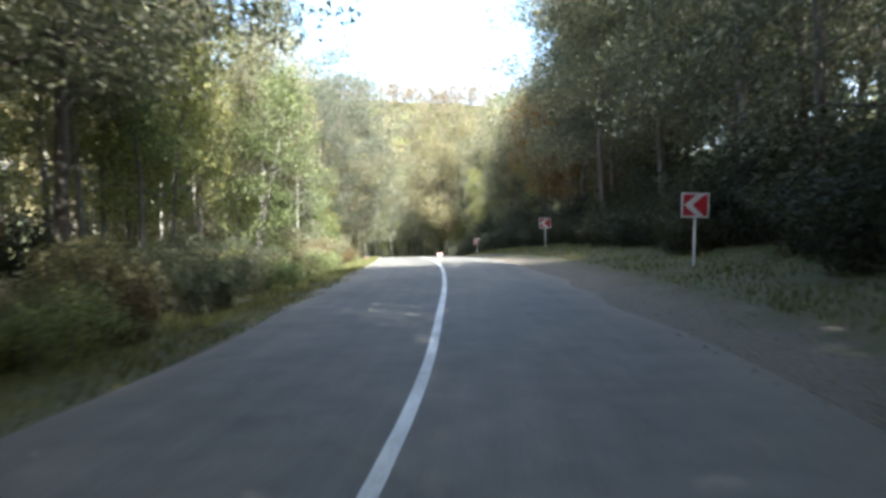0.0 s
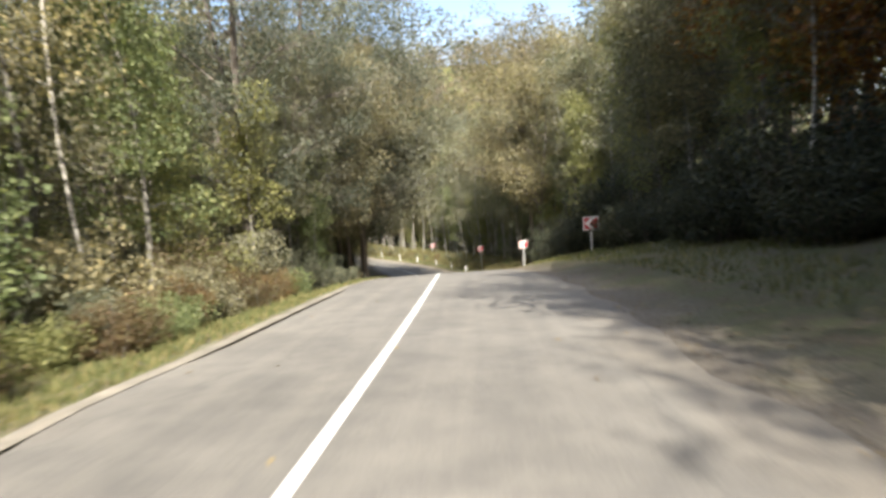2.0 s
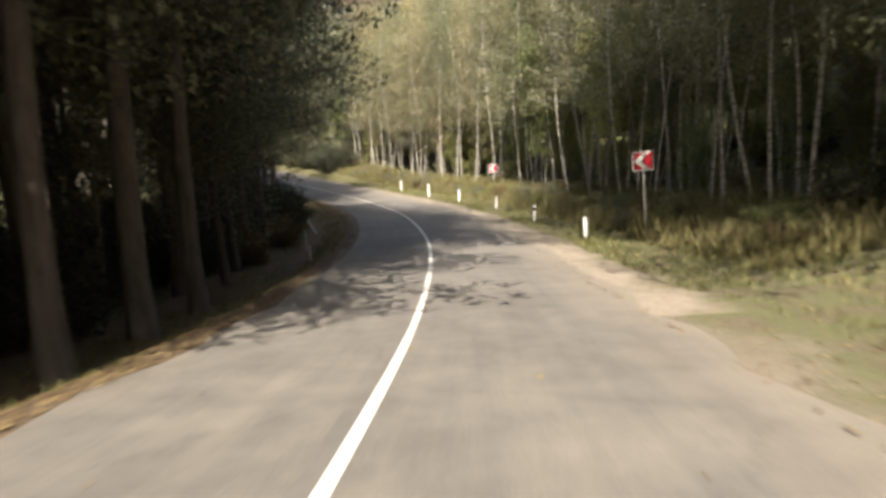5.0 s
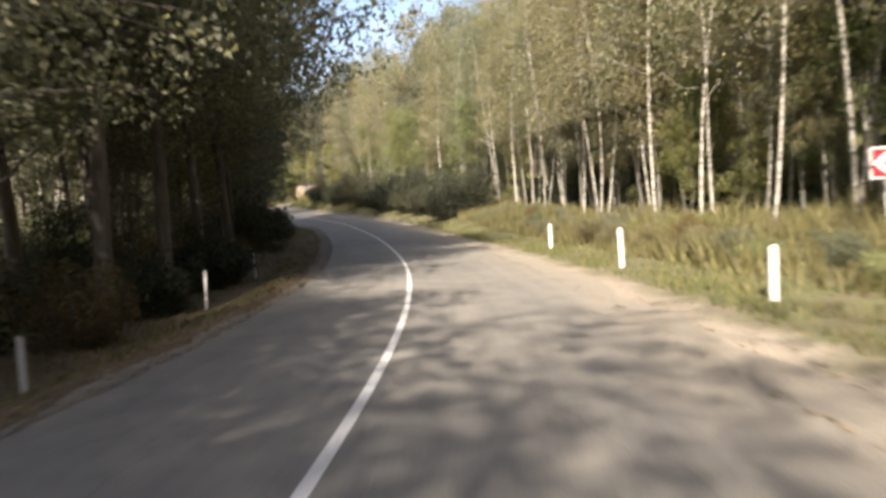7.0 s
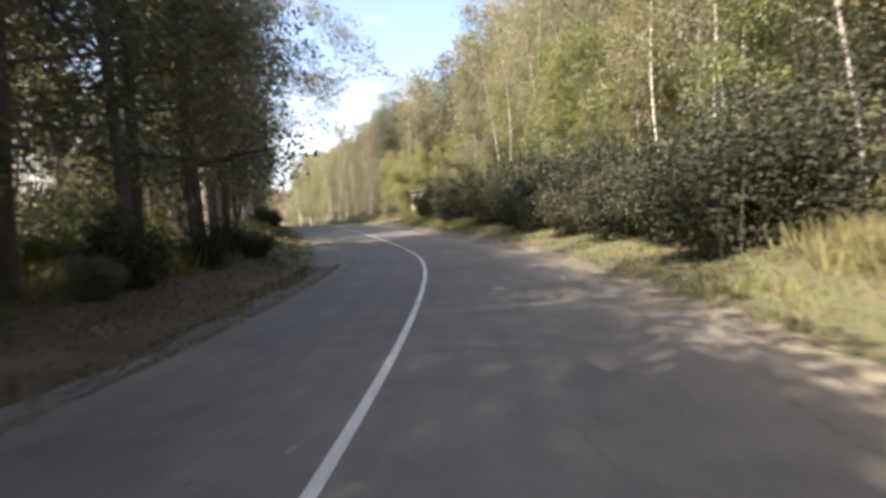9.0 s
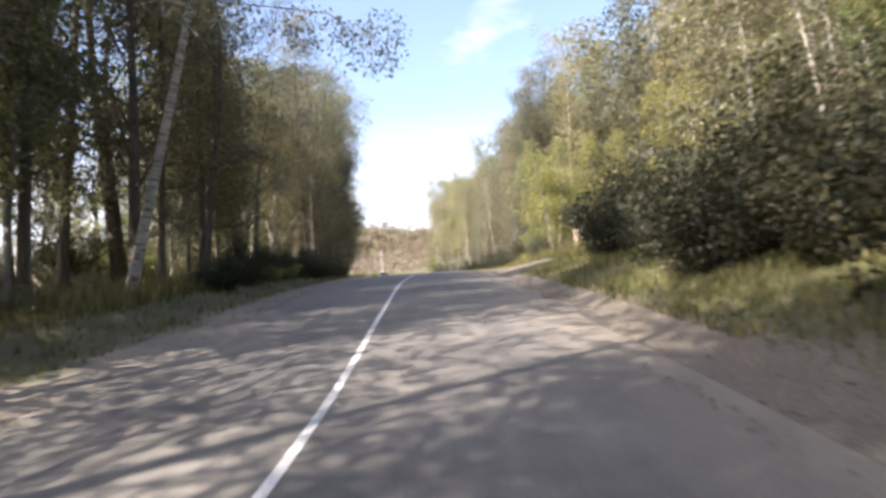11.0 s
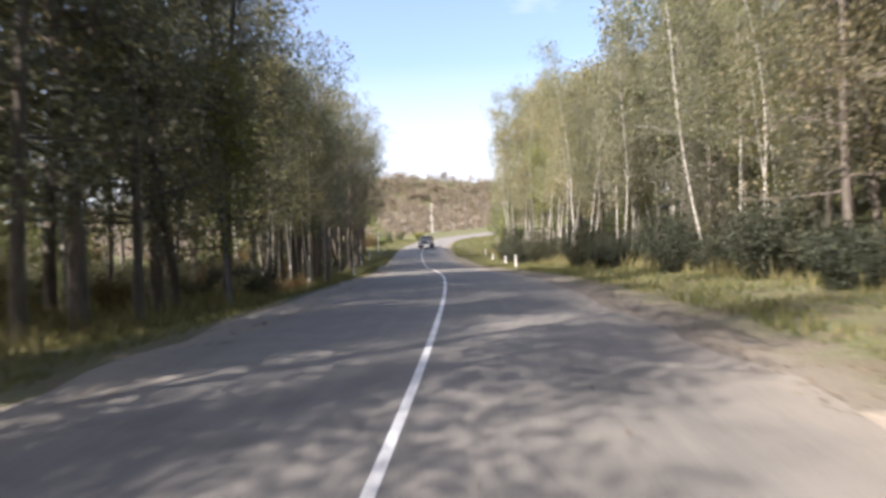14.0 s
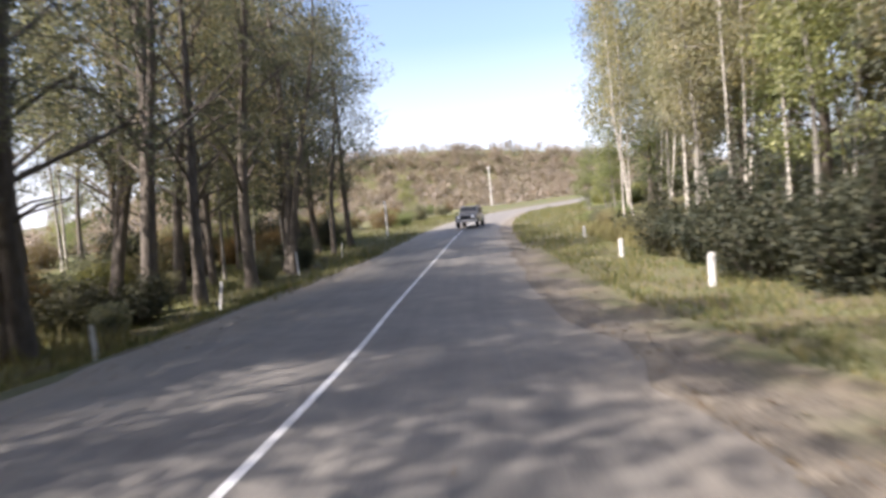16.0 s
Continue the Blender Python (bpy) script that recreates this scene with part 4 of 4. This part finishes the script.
# the wood goes on behind the trees that line the road
def wood_interior():
    rnd = np.random.RandomState(4)
    xs, ys = rnd.uniform(-220, 110, 5200), rnd.uniform(-110, 270, 5200)
    s, lat, _ = lateral(xs, ys)
    z = land(xs, ys)
    centres, radii = [], []
    for x, y, l, q, h in zip(xs, ys, lat, s, z):
        if abs(l) < 31 or abs(l) > 120 or (q > 95 and l < 0) or q > 292:
            continue
        t = rnd.uniform(9, 15)
        for k in range(3):
            centres.append((x + rnd.normal() * 1.2, y + rnd.normal() * 1.2, h + t * (0.3 + 0.3 * k)))
            radii.append(rnd.uniform(1.5, 2.6))
    return leaf_mesh("wood_interior", centres, radii, 220000, 0.8, rnd)


tagged(part_mesh("wood_interior", wood_interior(), L_OLIVE), "olive crowns of the wood away from the road", "woods", kind="stuff")
# ---------------------------------------------------------------- guide posts
def make_post(band):
    """A white post with a slanted head, 0.8 m over the ground."""
    ob = thing("guide_post", "white plastic guide post with a black band standing in the grass" if band else "plain white guide post standing in the verge grass", "guide post", Matrix(), "guide posts")
    bm = bmesh.new()
    vs = box(bm, (-0.06, -0.035, -0.35), (0.06, 0.035, 0.80))
    for v in vs:
        if v.co.z > 0.5 and v.co.y > 0:
            v.co.z -= 0.05
    bmesh.ops.bevel(bm, geom=list(bm.edges), offset=0.012, segments=2, affect="EDGES")
    part("post_body", bm, M_WHITE, ob)
    bm = bmesh.new()
    if band:
        vs = box(bm, (-0.0635, -0.0385, 0.52), (0.0635, 0.0385, 0.66), 0.004)
        part("band", bm, M_BLACK, ob, "slanted black band")
    else:
        box(bm, (-0.022, -0.041, 0.60), (0.022, -0.0345, 0.74), 0.002)
        part("reflector", bm, M_STEEL, ob, "small grey reflector")
    return ob


POSTS = {True: make_post(True), False: make_post(False)}
USED = set()


def guide_post(x, y, z, band=False, lean=2.0):
    s, _, _ = lateral([x], [y])
    way = at_line(s[0])[1]
    rz = math.degrees(math.atan2(way[1], way[0])) - 90
    m = pose(x, y, z, RND.uniform(-lean, lean), RND.uniform(-lean, lean), rz)
    src = POSTS[band]
    if band in USED:
        return copy_thing(src, m)
    USED.add(band)
    src.matrix_basis = m
    return src


for x, y, z, band in [
    (-7.15, 95.6, -7.16, False), (-9.72, 103.14, -7.52, True), (-12.84, 110.84, -7.8, False), (-16.45, 116.64, -7.8, False),
    (-20.1, 121.83, -7.7, False), (-24.48, 128.2, -7.74, False),
    (-127.18, 191.16, -3.76, False), (-136.2, 195.4, -3.96, False), (-143.74, 198.25, -3.85, False), (-154.13, 202.87, -3.5, False),
    (-168.3, 208.9, -3.25, False), (-178.5, 212.8, -2.86, False),
]:
    guide_post(x, y, z, band)
for x, y, z in [
    (-16.6, 94.6, -7.9), (-18.9, 98.8, -7.95), (-24.6, 110.4, -8.25), (-28.5, 116.27, -8.05), (-32.6, 121.5, -8.05),
    (-132.1, 182.3, -4.5), (-139.15, 184.1, -4.37), (-146.16, 185.98, -4.16), (-153.86, 188.86, -3.62), (-160.68, 191.7, -3.38),
]:
    slim = guide_post(x, y, z, False, 6.0)
    slim.matrix_basis = slim.matrix_basis @ Matrix.Diagonal((0.62, 0.8, 1, 1))

# one post knocked over to the ditch
knocked = guide_post(-21.0, 104.0, -8.05, False, 0)
knocked.matrix_basis = Matrix.Translation((-21.0, 104.0, -8.05)) @ Matrix.Rotation(radians(-30), 4, Vector((-0.45, 0.89, 0))) @ Matrix.Rotation(0.5, 4, "Z")


# ---------------------------------------------------------------- chevron signs
def chevron_sign(x, y, top, turn=0.0):
    """A red board with a white arrow to the left, on a white pole; top: height of the board's upper edge."""
    s, _, _ = lateral([x], [y])
    way = at_line(s[0])[1]
    rz = math.degrees(math.atan2(way[1], way[0])) - 90 + turn
    g = land_at(x, y)
    ob = thing("chevron_sign", "red and white left-bend chevron sign on a thin white pole", "road sign", pose(x, y, g, 0, RND.uniform(-2.5, 2.5), rz), "chevron signs")
    h = top - g
    w, t = 0.36, 0.60
    bm = bmesh.new()
    rod(bm, (0.02, 0.03, -0.4), (0.02, 0.03, h - 0.08), 0.03, 0.03, 12)
    part("pole", bm, M_WHITE, ob)
    bm = bmesh.new()
    box(bm, (-w, -0.012, h - t), (w, 0.008, h), 0.006)
    board = part("board", bm, M_WHITE, ob, "white-edged metal board")
    bm = bmesh.new()
    box(bm, (-w + 0.045, -0.0165, h - t + 0.045), (w - 0.045, -0.0115, h - 0.045), 0.0015)
    part("red_field", bm, M_RED, board, "red reflective field")
    bm = bmesh.new()
    a = w - 0.045
    c, up, lo = h - t / 2, h - 0.045, h - t + 0.045
    out = [(0.02, up), (-a + 0.02, c), (0.02, lo), (0.22, lo), (-a + 0.24, c), (0.22, up)]
    fr = [bm.verts.new((px, -0.0205, pz)) for px, pz in out]
    bk = [bm.verts.new((px, -0.0160, pz)) for px, pz in out]
    for q in ((0, 1, 4, 5), (1, 2, 3, 4)):
        bm.faces.new([fr[i] for i in q])
    for i in range(6):
        bm.faces.new((fr[i], bk[i], bk[(i + 1) % 6], fr[(i + 1) % 6]))
    bmesh.ops.recalc_face_normals(bm, faces=bm.faces)
    part("chevron", bm, M_WHITE, board, "white arrow pointing left")
    bm = bmesh.new()
    for zz in (h - 0.14, h - 0.46):
        box(bm, (-0.05, 0.004, zz - 0.02), (0.09, 0.066, zz + 0.02), 0.004)
    part("clamp", bm, M_STEEL, board, "steel pole clamp")
    return ob


for x, y, top, turn in [(6.02, 15.25, 1.93, 8), (5.84, 36.4, 1.40, 8), (3.0, 57.0, -0.36, 8), (-0.5, 77.6, -2.75, 8), (-5.3, 94.9, -4.3, 8), (-14.8, 121.0, -5.55, 8)]:
    chevron_sign(x, y, top, turn)


# ---------------------------------------------------------------- white pole with an arm, far pole
def arm_pole():
    x, y = -175.25, 197.4
    g = land_at(x, y)
    ob = thing("white_pole", "white painted roadside pole with a short arm", "pole", pose(x, y, g, 0, 2, -25))
    bm = bmesh.new()
    rod(bm, (0, 0, -0.4), (0, 0, 0.2 - g), 0.09, 0.075, 12)
    part("pole_shaft", bm, M_WHITE, ob)
    bm = bmesh.new()
    box(bm, (-0.06, -0.04, 0.12 - g), (0.55, 0.04, 0.24 - g), 0.012)
    part("arm", bm, M_WHITE, ob)


arm_pole()


def far_pole():
    x, y = -234.5, 229.8
    g = land_at(x, y)
    ob = thing("utility_pole", "pale concrete utility pole beside the far bend", "utility pole", pose(x, y, g, 0, -3, 0))
    bm = bmesh.new()
    rod(bm, (0, 0, -0.6), (0, 0, 8.6 - g), 0.17, 0.10, 10)
    part("shaft", bm, M_CONCRETE, ob)
    bm = bmesh.new()
    box(bm, (-0.5, -0.05, 8.1 - g), (0.5, 0.05, 8.2 - g), 0.01)
    bar = part("crossarm", bm, M_STEEL, ob, "steel crossarm")
    for k in (-0.42, 0.42):
        bm = bmesh.new()
        rod(bm, (k, 0, 8.2 - g), (k, 0, 8.36 - g), 0.04, 0.025, 8)
        part("insulator", bm, M_WHITE, bar)


M_CONCRETE = mottled("pale_concrete", (0.42, 0.40, 0.36), (0.58, 0.56, 0.51), 2.0, 0.9, 24, 0.2)
far_pole()


# ---------------------------------------------------------------- roadside hut
def hut():
    """A small plastered hut with a slab roof and a dark metal door with chalked marks."""
    plaster = mottled("peach_plaster", (0.47, 0.35, 0.26), (0.60, 0.465, 0.36), 1.6, 0.9, 18, 0.25)
    slab = mottled("roof_slab", (0.085, 0.078, 0.07), (0.17, 0.155, 0.14), 2.0, 0.95, 16, 0.4)
    door_paint = mottled("door_paint", (0.045, 0.028, 0.026), (0.085, 0.055, 0.05), 2.5, 0.6)
    x, y = HOUSE
    g = min(land_at(x, y), land_at(x + 2.4, y + 2.1))
    top = -0.86 - g
    ob = thing("roadside_hut", "small peach plastered hut with slab roof on the grass", "hut", pose(x, y, g, 0, 0, 42))
    L, D = 3.3, 2.8
    d0, d1, dh = 1.1, 1.98, top - 0.1
    for name, lo, hi in (
        ("wall", (0, 0, -0.5), (d0, 0.22, top)), ("wall", (d1, 0, -0.5), (L, 0.22, top)), ("wall", (0, D - 0.22, -0.5), (L, D, top)),
        ("wall", (0, 0.22, -0.5), (0.22, D - 0.22, top)), ("wall", (L - 0.22, 0.22, -0.5), (L, D - 0.22, top)), ("floor_slab", (0.22, 0.22, -0.5), (L - 0.22, D - 0.22, 0.12)),
    ):
        bm = bmesh.new()
        box(bm, lo, hi, 0.012)
        part(name, bm, plaster if name == "wall" else slab, ob)
    bm = bmesh.new()
    vs = box(bm, (-0.14, -0.28, top), (L + 0.2, D + 0.2, top + 0.13), 0.02)
    for v in bm.verts:
        v.co.z += 0.02 * v.co.x + 0.012 * math.sin(v.co.x * 5 + v.co.y * 3)
    part("roof", bm, slab, ob, "weathered grey slab roof")
    bm = bmesh.new()
    for lo, hi in (((d0 - 0.003, -0.02, 0.0), (d0 + 0.07, 0.2, dh)), ((d1 - 0.07, -0.02, 0.0), (d1 + 0.003, 0.2, dh)), ((d0 + 0.07, -0.02, dh - 0.07), (d1 - 0.07, 0.2, dh + 0.08))):
        box(bm, lo, hi, 0.005)
    part("door_frame", bm, M_WHITE, ob, "pale door frame")
    bm = bmesh.new()
    box(bm, (d0 + 0.075, 0.05, 0.03), (d1 - 0.075, 0.10, dh - 0.075), 0.006)
    for k in range(3):
        box(bm, (d0 + 0.14 + 0.27 * k, 0.035, 0.15), (d0 + 0.18 + 0.27 * k, 0.052, dh - 0.2), 0.003)
    door = part("door", bm, door_paint, ob, "dark metal door with white chalk marks")
    bm = bmesh.new()
    rod(bm, (d1 - 0.2, 0.04, 0.9), (d1 - 0.2, -0.03, 0.9), 0.014, 0.014, 8)
    rod(bm, (d1 - 0.2, -0.03, 0.9), (d1 - 0.32, -0.03, 0.9), 0.012, 0.012, 8)
    part("handle", bm, M_STEEL, door)
    rnd = random.Random(4)
    for row, (n, hh) in enumerate(((3, 0.085), (3, 0.085), (4, 0.16))):
        zc = dh - 0.30 - 0.19 * row - (0.05 if row == 2 else 0)
        for k in range(n):
            bm = bmesh.new()
            x0 = d0 + 0.20 + k * 0.52 / n
            box(bm, (x0, 0.028, zc - hh / 2), (x0 + 0.44 / n * rnd.uniform(0.7, 1.0), 0.034, zc + hh / 2), 0.002)
            part("chalk_mark", bm, M_WHITE, door, "white painted bar")
    bm = bmesh.new()
    ring = []
    for k in range(28):
        a = 6.2832 * k / 28
        px, pz = 0.16 * math.sin(a) ** 3, 0.0125 * (13 * math.cos(a) - 5 * math.cos(2 * a) - 2 * math.cos(3 * a) - math.cos(4 * a)) * 0.95
        ring.append((d0 + 0.47 + px, dh - 1.12 + pz))
    for k in range(28):
        (ax, az), (bx, bz) = ring[k], ring[(k + 1) % 28]
        rod(bm, (ax, 0.03, az), (bx, 0.03, bz), 0.018, 0.018, 6)
    part("painted_heart", bm, M_WHITE, door, "white painted heart outline")
    bm = bmesh.new()
    rod(bm, (0.25, -0.12, 0.95), (0.85, -0.12, 1.0), 0.025, 0.02, 7)
    rod(bm, (0.8, -0.12, 1.0), (0.68, -0.14, 0.0), 0.025, 0.025, 7)
    rod(bm, (0.3, -0.12, 0.96), (0.34, -0.14, 0.0), 0.025, 0.025, 7)
    tagged(part("hitching_rail", bm, M_BARK), "grey wooden rail leaning at the hut wall", "rail").matrix_world = ob.matrix_world


hut()


# ---------------------------------------------------------------- the vehicle at the far bend
def off_roader():
    paint = mottled("graphite_paint", (0.05, 0.053, 0.058), (0.08, 0.083, 0.09), 3.0, 0.35)
    paint.node_tree.nodes["Principled BSDF"].inputs["Coat Weight"].default_value = 0.6
    glass, gn, gb = mat("tinted_glass", 0.05)
    gb.inputs["Base Color"].default_value = (0.02, 0.025, 0.03, 1)
    tyre = mottled("tyre_rubber", (0.018, 0.018, 0.018), (0.035, 0.034, 0.033), 9.0, 0.9)
    lamp, ln, lb = mat("lamp_glass", 0.1)
    lb.inputs["Base Color"].default_value = (0.75, 0.77, 0.8, 1)
    x, y = CAR[:2]
    p, way, _ = at_line(lateral([x], [y])[0][0])
    ob = thing("off_road_car", "dark grey off-road car with roof rack on the road", "car", pose(x, y, p[2] + 0.01, 0, 0, math.degrees(math.atan2(way[1], way[0])) + 90 + CAR[2]))
    bm = bmesh.new()
    W2 = 0.86
    # side outline, nose at -y
    outline = [(-2.05, 0.42), (-2.1, 0.75), (-2.0, 0.98), (-0.95, 1.08), (2.0, 1.08), (2.08, 0.75), (2.05, 0.42)]
    l = [bm.verts.new((-W2 + (0.05 if pz > 1 else 0), py, pz)) for py, pz in outline]
    r = [bm.verts.new((W2 - (0.05 if pz > 1 else 0), py, pz)) for py, pz in outline]
    bm.faces.new(l)
    bm.faces.new(r[::-1])
    for k in range(len(outline)):
        j = (k + 1) % len(outline)
        bm.faces.new((l[k], r[k], r[j], l[j]))
    bmesh.ops.recalc_face_normals(bm, faces=bm.faces)
    bmesh.ops.bevel(bm, geom=list(bm.edges), offset=0.06, segments=3, affect="EDGES")
    body = part("car_body", bm, paint, ob)
    bm = bmesh.new()
    vs = box(bm, (-0.80, -0.85, 1.06), (0.80, 1.98, 1.74))
    for v in vs:
        if v.co.z > 1.5:
            v.co.x *= 0.86
            v.co.y += 0.42 if v.co.y < 0 else -0.1
    bmesh.ops.bevel(bm, geom=list(bm.edges), offset=0.07, segments=3, affect="EDGES")
    part("cabin", bm, paint, ob)
    bm = bmesh.new()
    q = [bm.verts.new(c) for c in ((-0.70, -0.785, 1.16), (0.70, -0.785, 1.16), (0.62, -0.50, 1.64), (-0.62, -0.50, 1.64))]
    bm.faces.new(q)
    bmesh.ops.solidify(bm, geom=bm.faces[:], thickness=0.02)
    part("windscreen", bm, glass, ob, "dark windscreen")
    for sx in (-1, 1):
        for y0, y1 in ((-0.35, 0.5), (0.6, 1.75)):
            bm = bmesh.new()
            q = [bm.verts.new(c) for c in ((sx * 0.805, y0, 1.18), (sx * 0.805, y1, 1.18), (sx * 0.715, y1 - 0.05, 1.60), (sx * 0.715, y0 + 0.18, 1.60))]
            bm.faces.new(q)
            bmesh.ops.solidify(bm, geom=bm.faces[:], thickness=0.02 * sx)
            part("side_window", bm, glass, ob, "dark side window")
        bm = bmesh.new()
        rod(bm, (sx * 0.58, -2.06, 0.80), (sx * 0.58, -2.13, 0.80), 0.12, 0.11, 14)
        part("headlight", bm, lamp, ob, "round clear headlight")
        bm = bmesh.new()
        box(bm, (sx * 0.98 - 0.09, -0.72, 1.12), (sx * 0.98 + 0.09, -0.60, 1.30), 0.03)
        part("mirror", bm, M_BLACK, ob)
        bm = bmesh.new()
        rod(bm, (sx * 0.6, -0.2, 1.83), (sx * 0.6, 1.6, 1.83), 0.02, 0.02, 8)
        for k in (-0.1, 0.7, 1.5):
            rod(bm, (sx * 0.6, k, 1.70), (sx * 0.6, k, 1.83), 0.018, 0.018, 6)
        part("roof_rail", bm, M_BLACK, ob)
    bm = bmesh.new()
    box(bm, (-0.42, -2.125, 0.68), (0.42, -2.07, 0.92), 0.02)
    part("grille", bm, M_BLACK, ob, "black grille")
    bm = bmesh.new()
    box(bm, (-0.88, -2.22, 0.42), (0.88, -2.02, 0.62), 0.04)
    bumper = part("bumper", bm, M_STEEL, ob, "light bumper")
    bm = bmesh.new()
    box(bm, (-0.26, -2.235, 0.47), (0.26, -2.215, 0.58), 0.003)
    part("number_plate", bm, M_WHITE, bumper, "blank white plate")
    for sx in (-1, 1):
        for yy in (-1.3, 1.3):
            bm = bmesh.new()
            rod(bm, (sx * 0.66, yy, 0.36), (sx * 0.90, yy, 0.36), 0.36, 0.36, 24)
            bmesh.ops.bevel(bm, geom=[e for e in bm.edges if len(e.link_faces) == 2 and any(len(f.verts) > 8 for f in e.link_faces)], offset=0.04, segments=2, affect="EDGES")
            w = part("wheel", bm, tyre, ob, "black tyre")
            bm = bmesh.new()
            rod(bm, (sx * 0.895, yy, 0.36), (sx * 0.915, yy, 0.36), 0.21, 0.19, 18)
            part("rim", bm, M_STEEL, w, "grey steel rim")


CAR = (-175.2, 204.4, 175.0)
off_roader()


# ---------------------------------------------------------------- grass and fallen leaves
def strewn(side, lat0, lat1, s0, s1, count, seed, power=1.0):
    rnd = np.random.RandomState(seed)
    s = rnd.uniform(s0, s1, count)
    lat = side * (lat0 + (lat1 - lat0) * rnd.uniform(0, 1, count) ** power)
    i = np.clip((s + S0).astype(int), 0, N_LINE - 2)
    u = (s + S0 - i)[:, None]
    p = LINE[i] * (1 - u) + LINE[i + 1] * u
    x, y = p[:, 0] + SIDE[i, 0] * lat, p[:, 1] + SIDE[i, 1] * lat
    z = p[:, 2] + np.where(np.abs(lat) > 3.0, bank(s, lat), 0.02 - 0.0096 * np.abs(lat))
    return rnd, x, y, z


def grass(side, lat0, lat1, s0, s1, count, tall, seed, power=1.0):
    rnd, x, y, z = strewn(side, lat0, lat1, s0, s1, count, seed, power)
    h = tall * rnd.uniform(0.35, 1.3, count) * (0.75 + 0.5 * waves(x, y, 3.0, seed))
    h = np.clip(h, 0.03, None)
    a, w = rnd.uniform(0, 6.28, count), rnd.uniform(0.008, 0.022, count) * (1 + tall)
    dx, dy = np.cos(a), np.sin(a)
    lean = rnd.uniform(0.1, 0.7, count) * h
    la = rnd.uniform(0, 6.28, count)
    base = np.stack([x, y, z - 0.04], 1)
    v0 = base + np.stack([dx * w, dy * w, 0 * w], 1)
    v1 = base - np.stack([dx * w, dy * w, 0 * w], 1)
    v2 = base + np.stack([np.cos(la) * lean, np.sin(la) * lean, h + 0.04], 1)
    v = np.stack([v0, v1, v2], 1).reshape(-1, 3)
    return v


blades = np.vstack([
    grass(-1, 2.6, 5.2, -5, 68, 60000, 0.085, 28), grass(-1, 3.3, 6.5, -5, 60, 26000, 0.16, 11), grass(-1, 3.9, 6.5, 214, 268, 20000, 0.12, 29), grass(-1, 3.2, 6.5, 60, 160, 22000, 0.13, 12), grass(-1, 3.8, 6.5, 160, 265, 18000, 0.17, 27),
    grass(1, 4.7, 8.5, -5, 85, 34000, 0.15, 13), grass(1, 4.4, 11, 85, 150, 60000, 0.17, 14),
    grass(1, 4.4, 9.0, 150, 180, 14000, 0.16, 15), grass(1, 4.4, 14, 176, 193, 26000, 0.24, 16), grass(1, 6.4, 14, 193, 214, 18000, 0.24, 26), grass(1, 4.4, 8.0, 214, 275, 26000, 0.18, 17),
    grass(-1, 3.3, 12, 262, 330, 26000, 0.3, 18), grass(1, 3.8, 10, 275, 330, 16000, 0.3, 19),
])
tagged(part_mesh("grass", mesh_from("grass", blades, np.arange(len(blades)).reshape(-1, 3)), L_GRASS), "short green and dry yellow verge grass", "grass", kind="stuff")

weeds = np.vstack([grass(1, 6.3, 10, 86, 150, 36000, 0.75, 41, 0.8), grass(-1, 5.6, 9.5, -6, 60, 24000, 0.7, 42, 0.8), grass(1, 7.0, 12, 150, 215, 22000, 0.7, 43), grass(-1, 5.5, 10, 150, 262, 30000, 0.55, 44), grass(1, 7.2, 11, 214, 285, 22000, 0.6, 45)])
tagged(part_mesh("weeds", mesh_from("weeds", weeds, np.arange(len(weeds)).reshape(-1, 3)), L_WEED), "tall dry brown-green weeds at the edge of the wood", "weeds", kind="stuff")


def litter():
    out = []
    for side, l0, l1, s0, s1, n, seed in ((1, 3.0, 7.0, -5, 275, 14000, 21), (-1, 2.7, 6.5, -5, 275, 12000, 22), (1, -2, 3, 0, 270, 160, 23), (-1, 2.6, 7, 62, 160, 42000, 24)):
        rnd, x, y, z = strewn(side, l0, l1, s0, s1, n, seed, 1.4)
        p = np.stack([x, y, z + 0.012], 1)
        a, L = rnd.uniform(0, 6.28, n), rnd.uniform(0.02, 0.042, n)[:, None]
        t = np.stack([np.cos(a), np.sin(a), rnd.uniform(-0.25, 0.25, n)], 1)
        b = np.stack([-np.sin(a), np.cos(a), rnd.uniform(-0.25, 0.25, n)], 1)
        out.append(np.stack([p - t * L, p + b * L * 0.6 + [0, 0, 0.008], p + t * L, p - b * L * 0.6 + [0, 0, 0.008]], 1).reshape(-1, 3))
    v = np.vstack(out)
    return mesh_from("fallen_leaves", v, np.arange(len(v)).reshape(-1, 4))


tagged(part_mesh("fallen_leaves", litter(), L_FALLEN), "fallen brown and yellow leaves along the road edges", "leaf litter", kind="stuff")
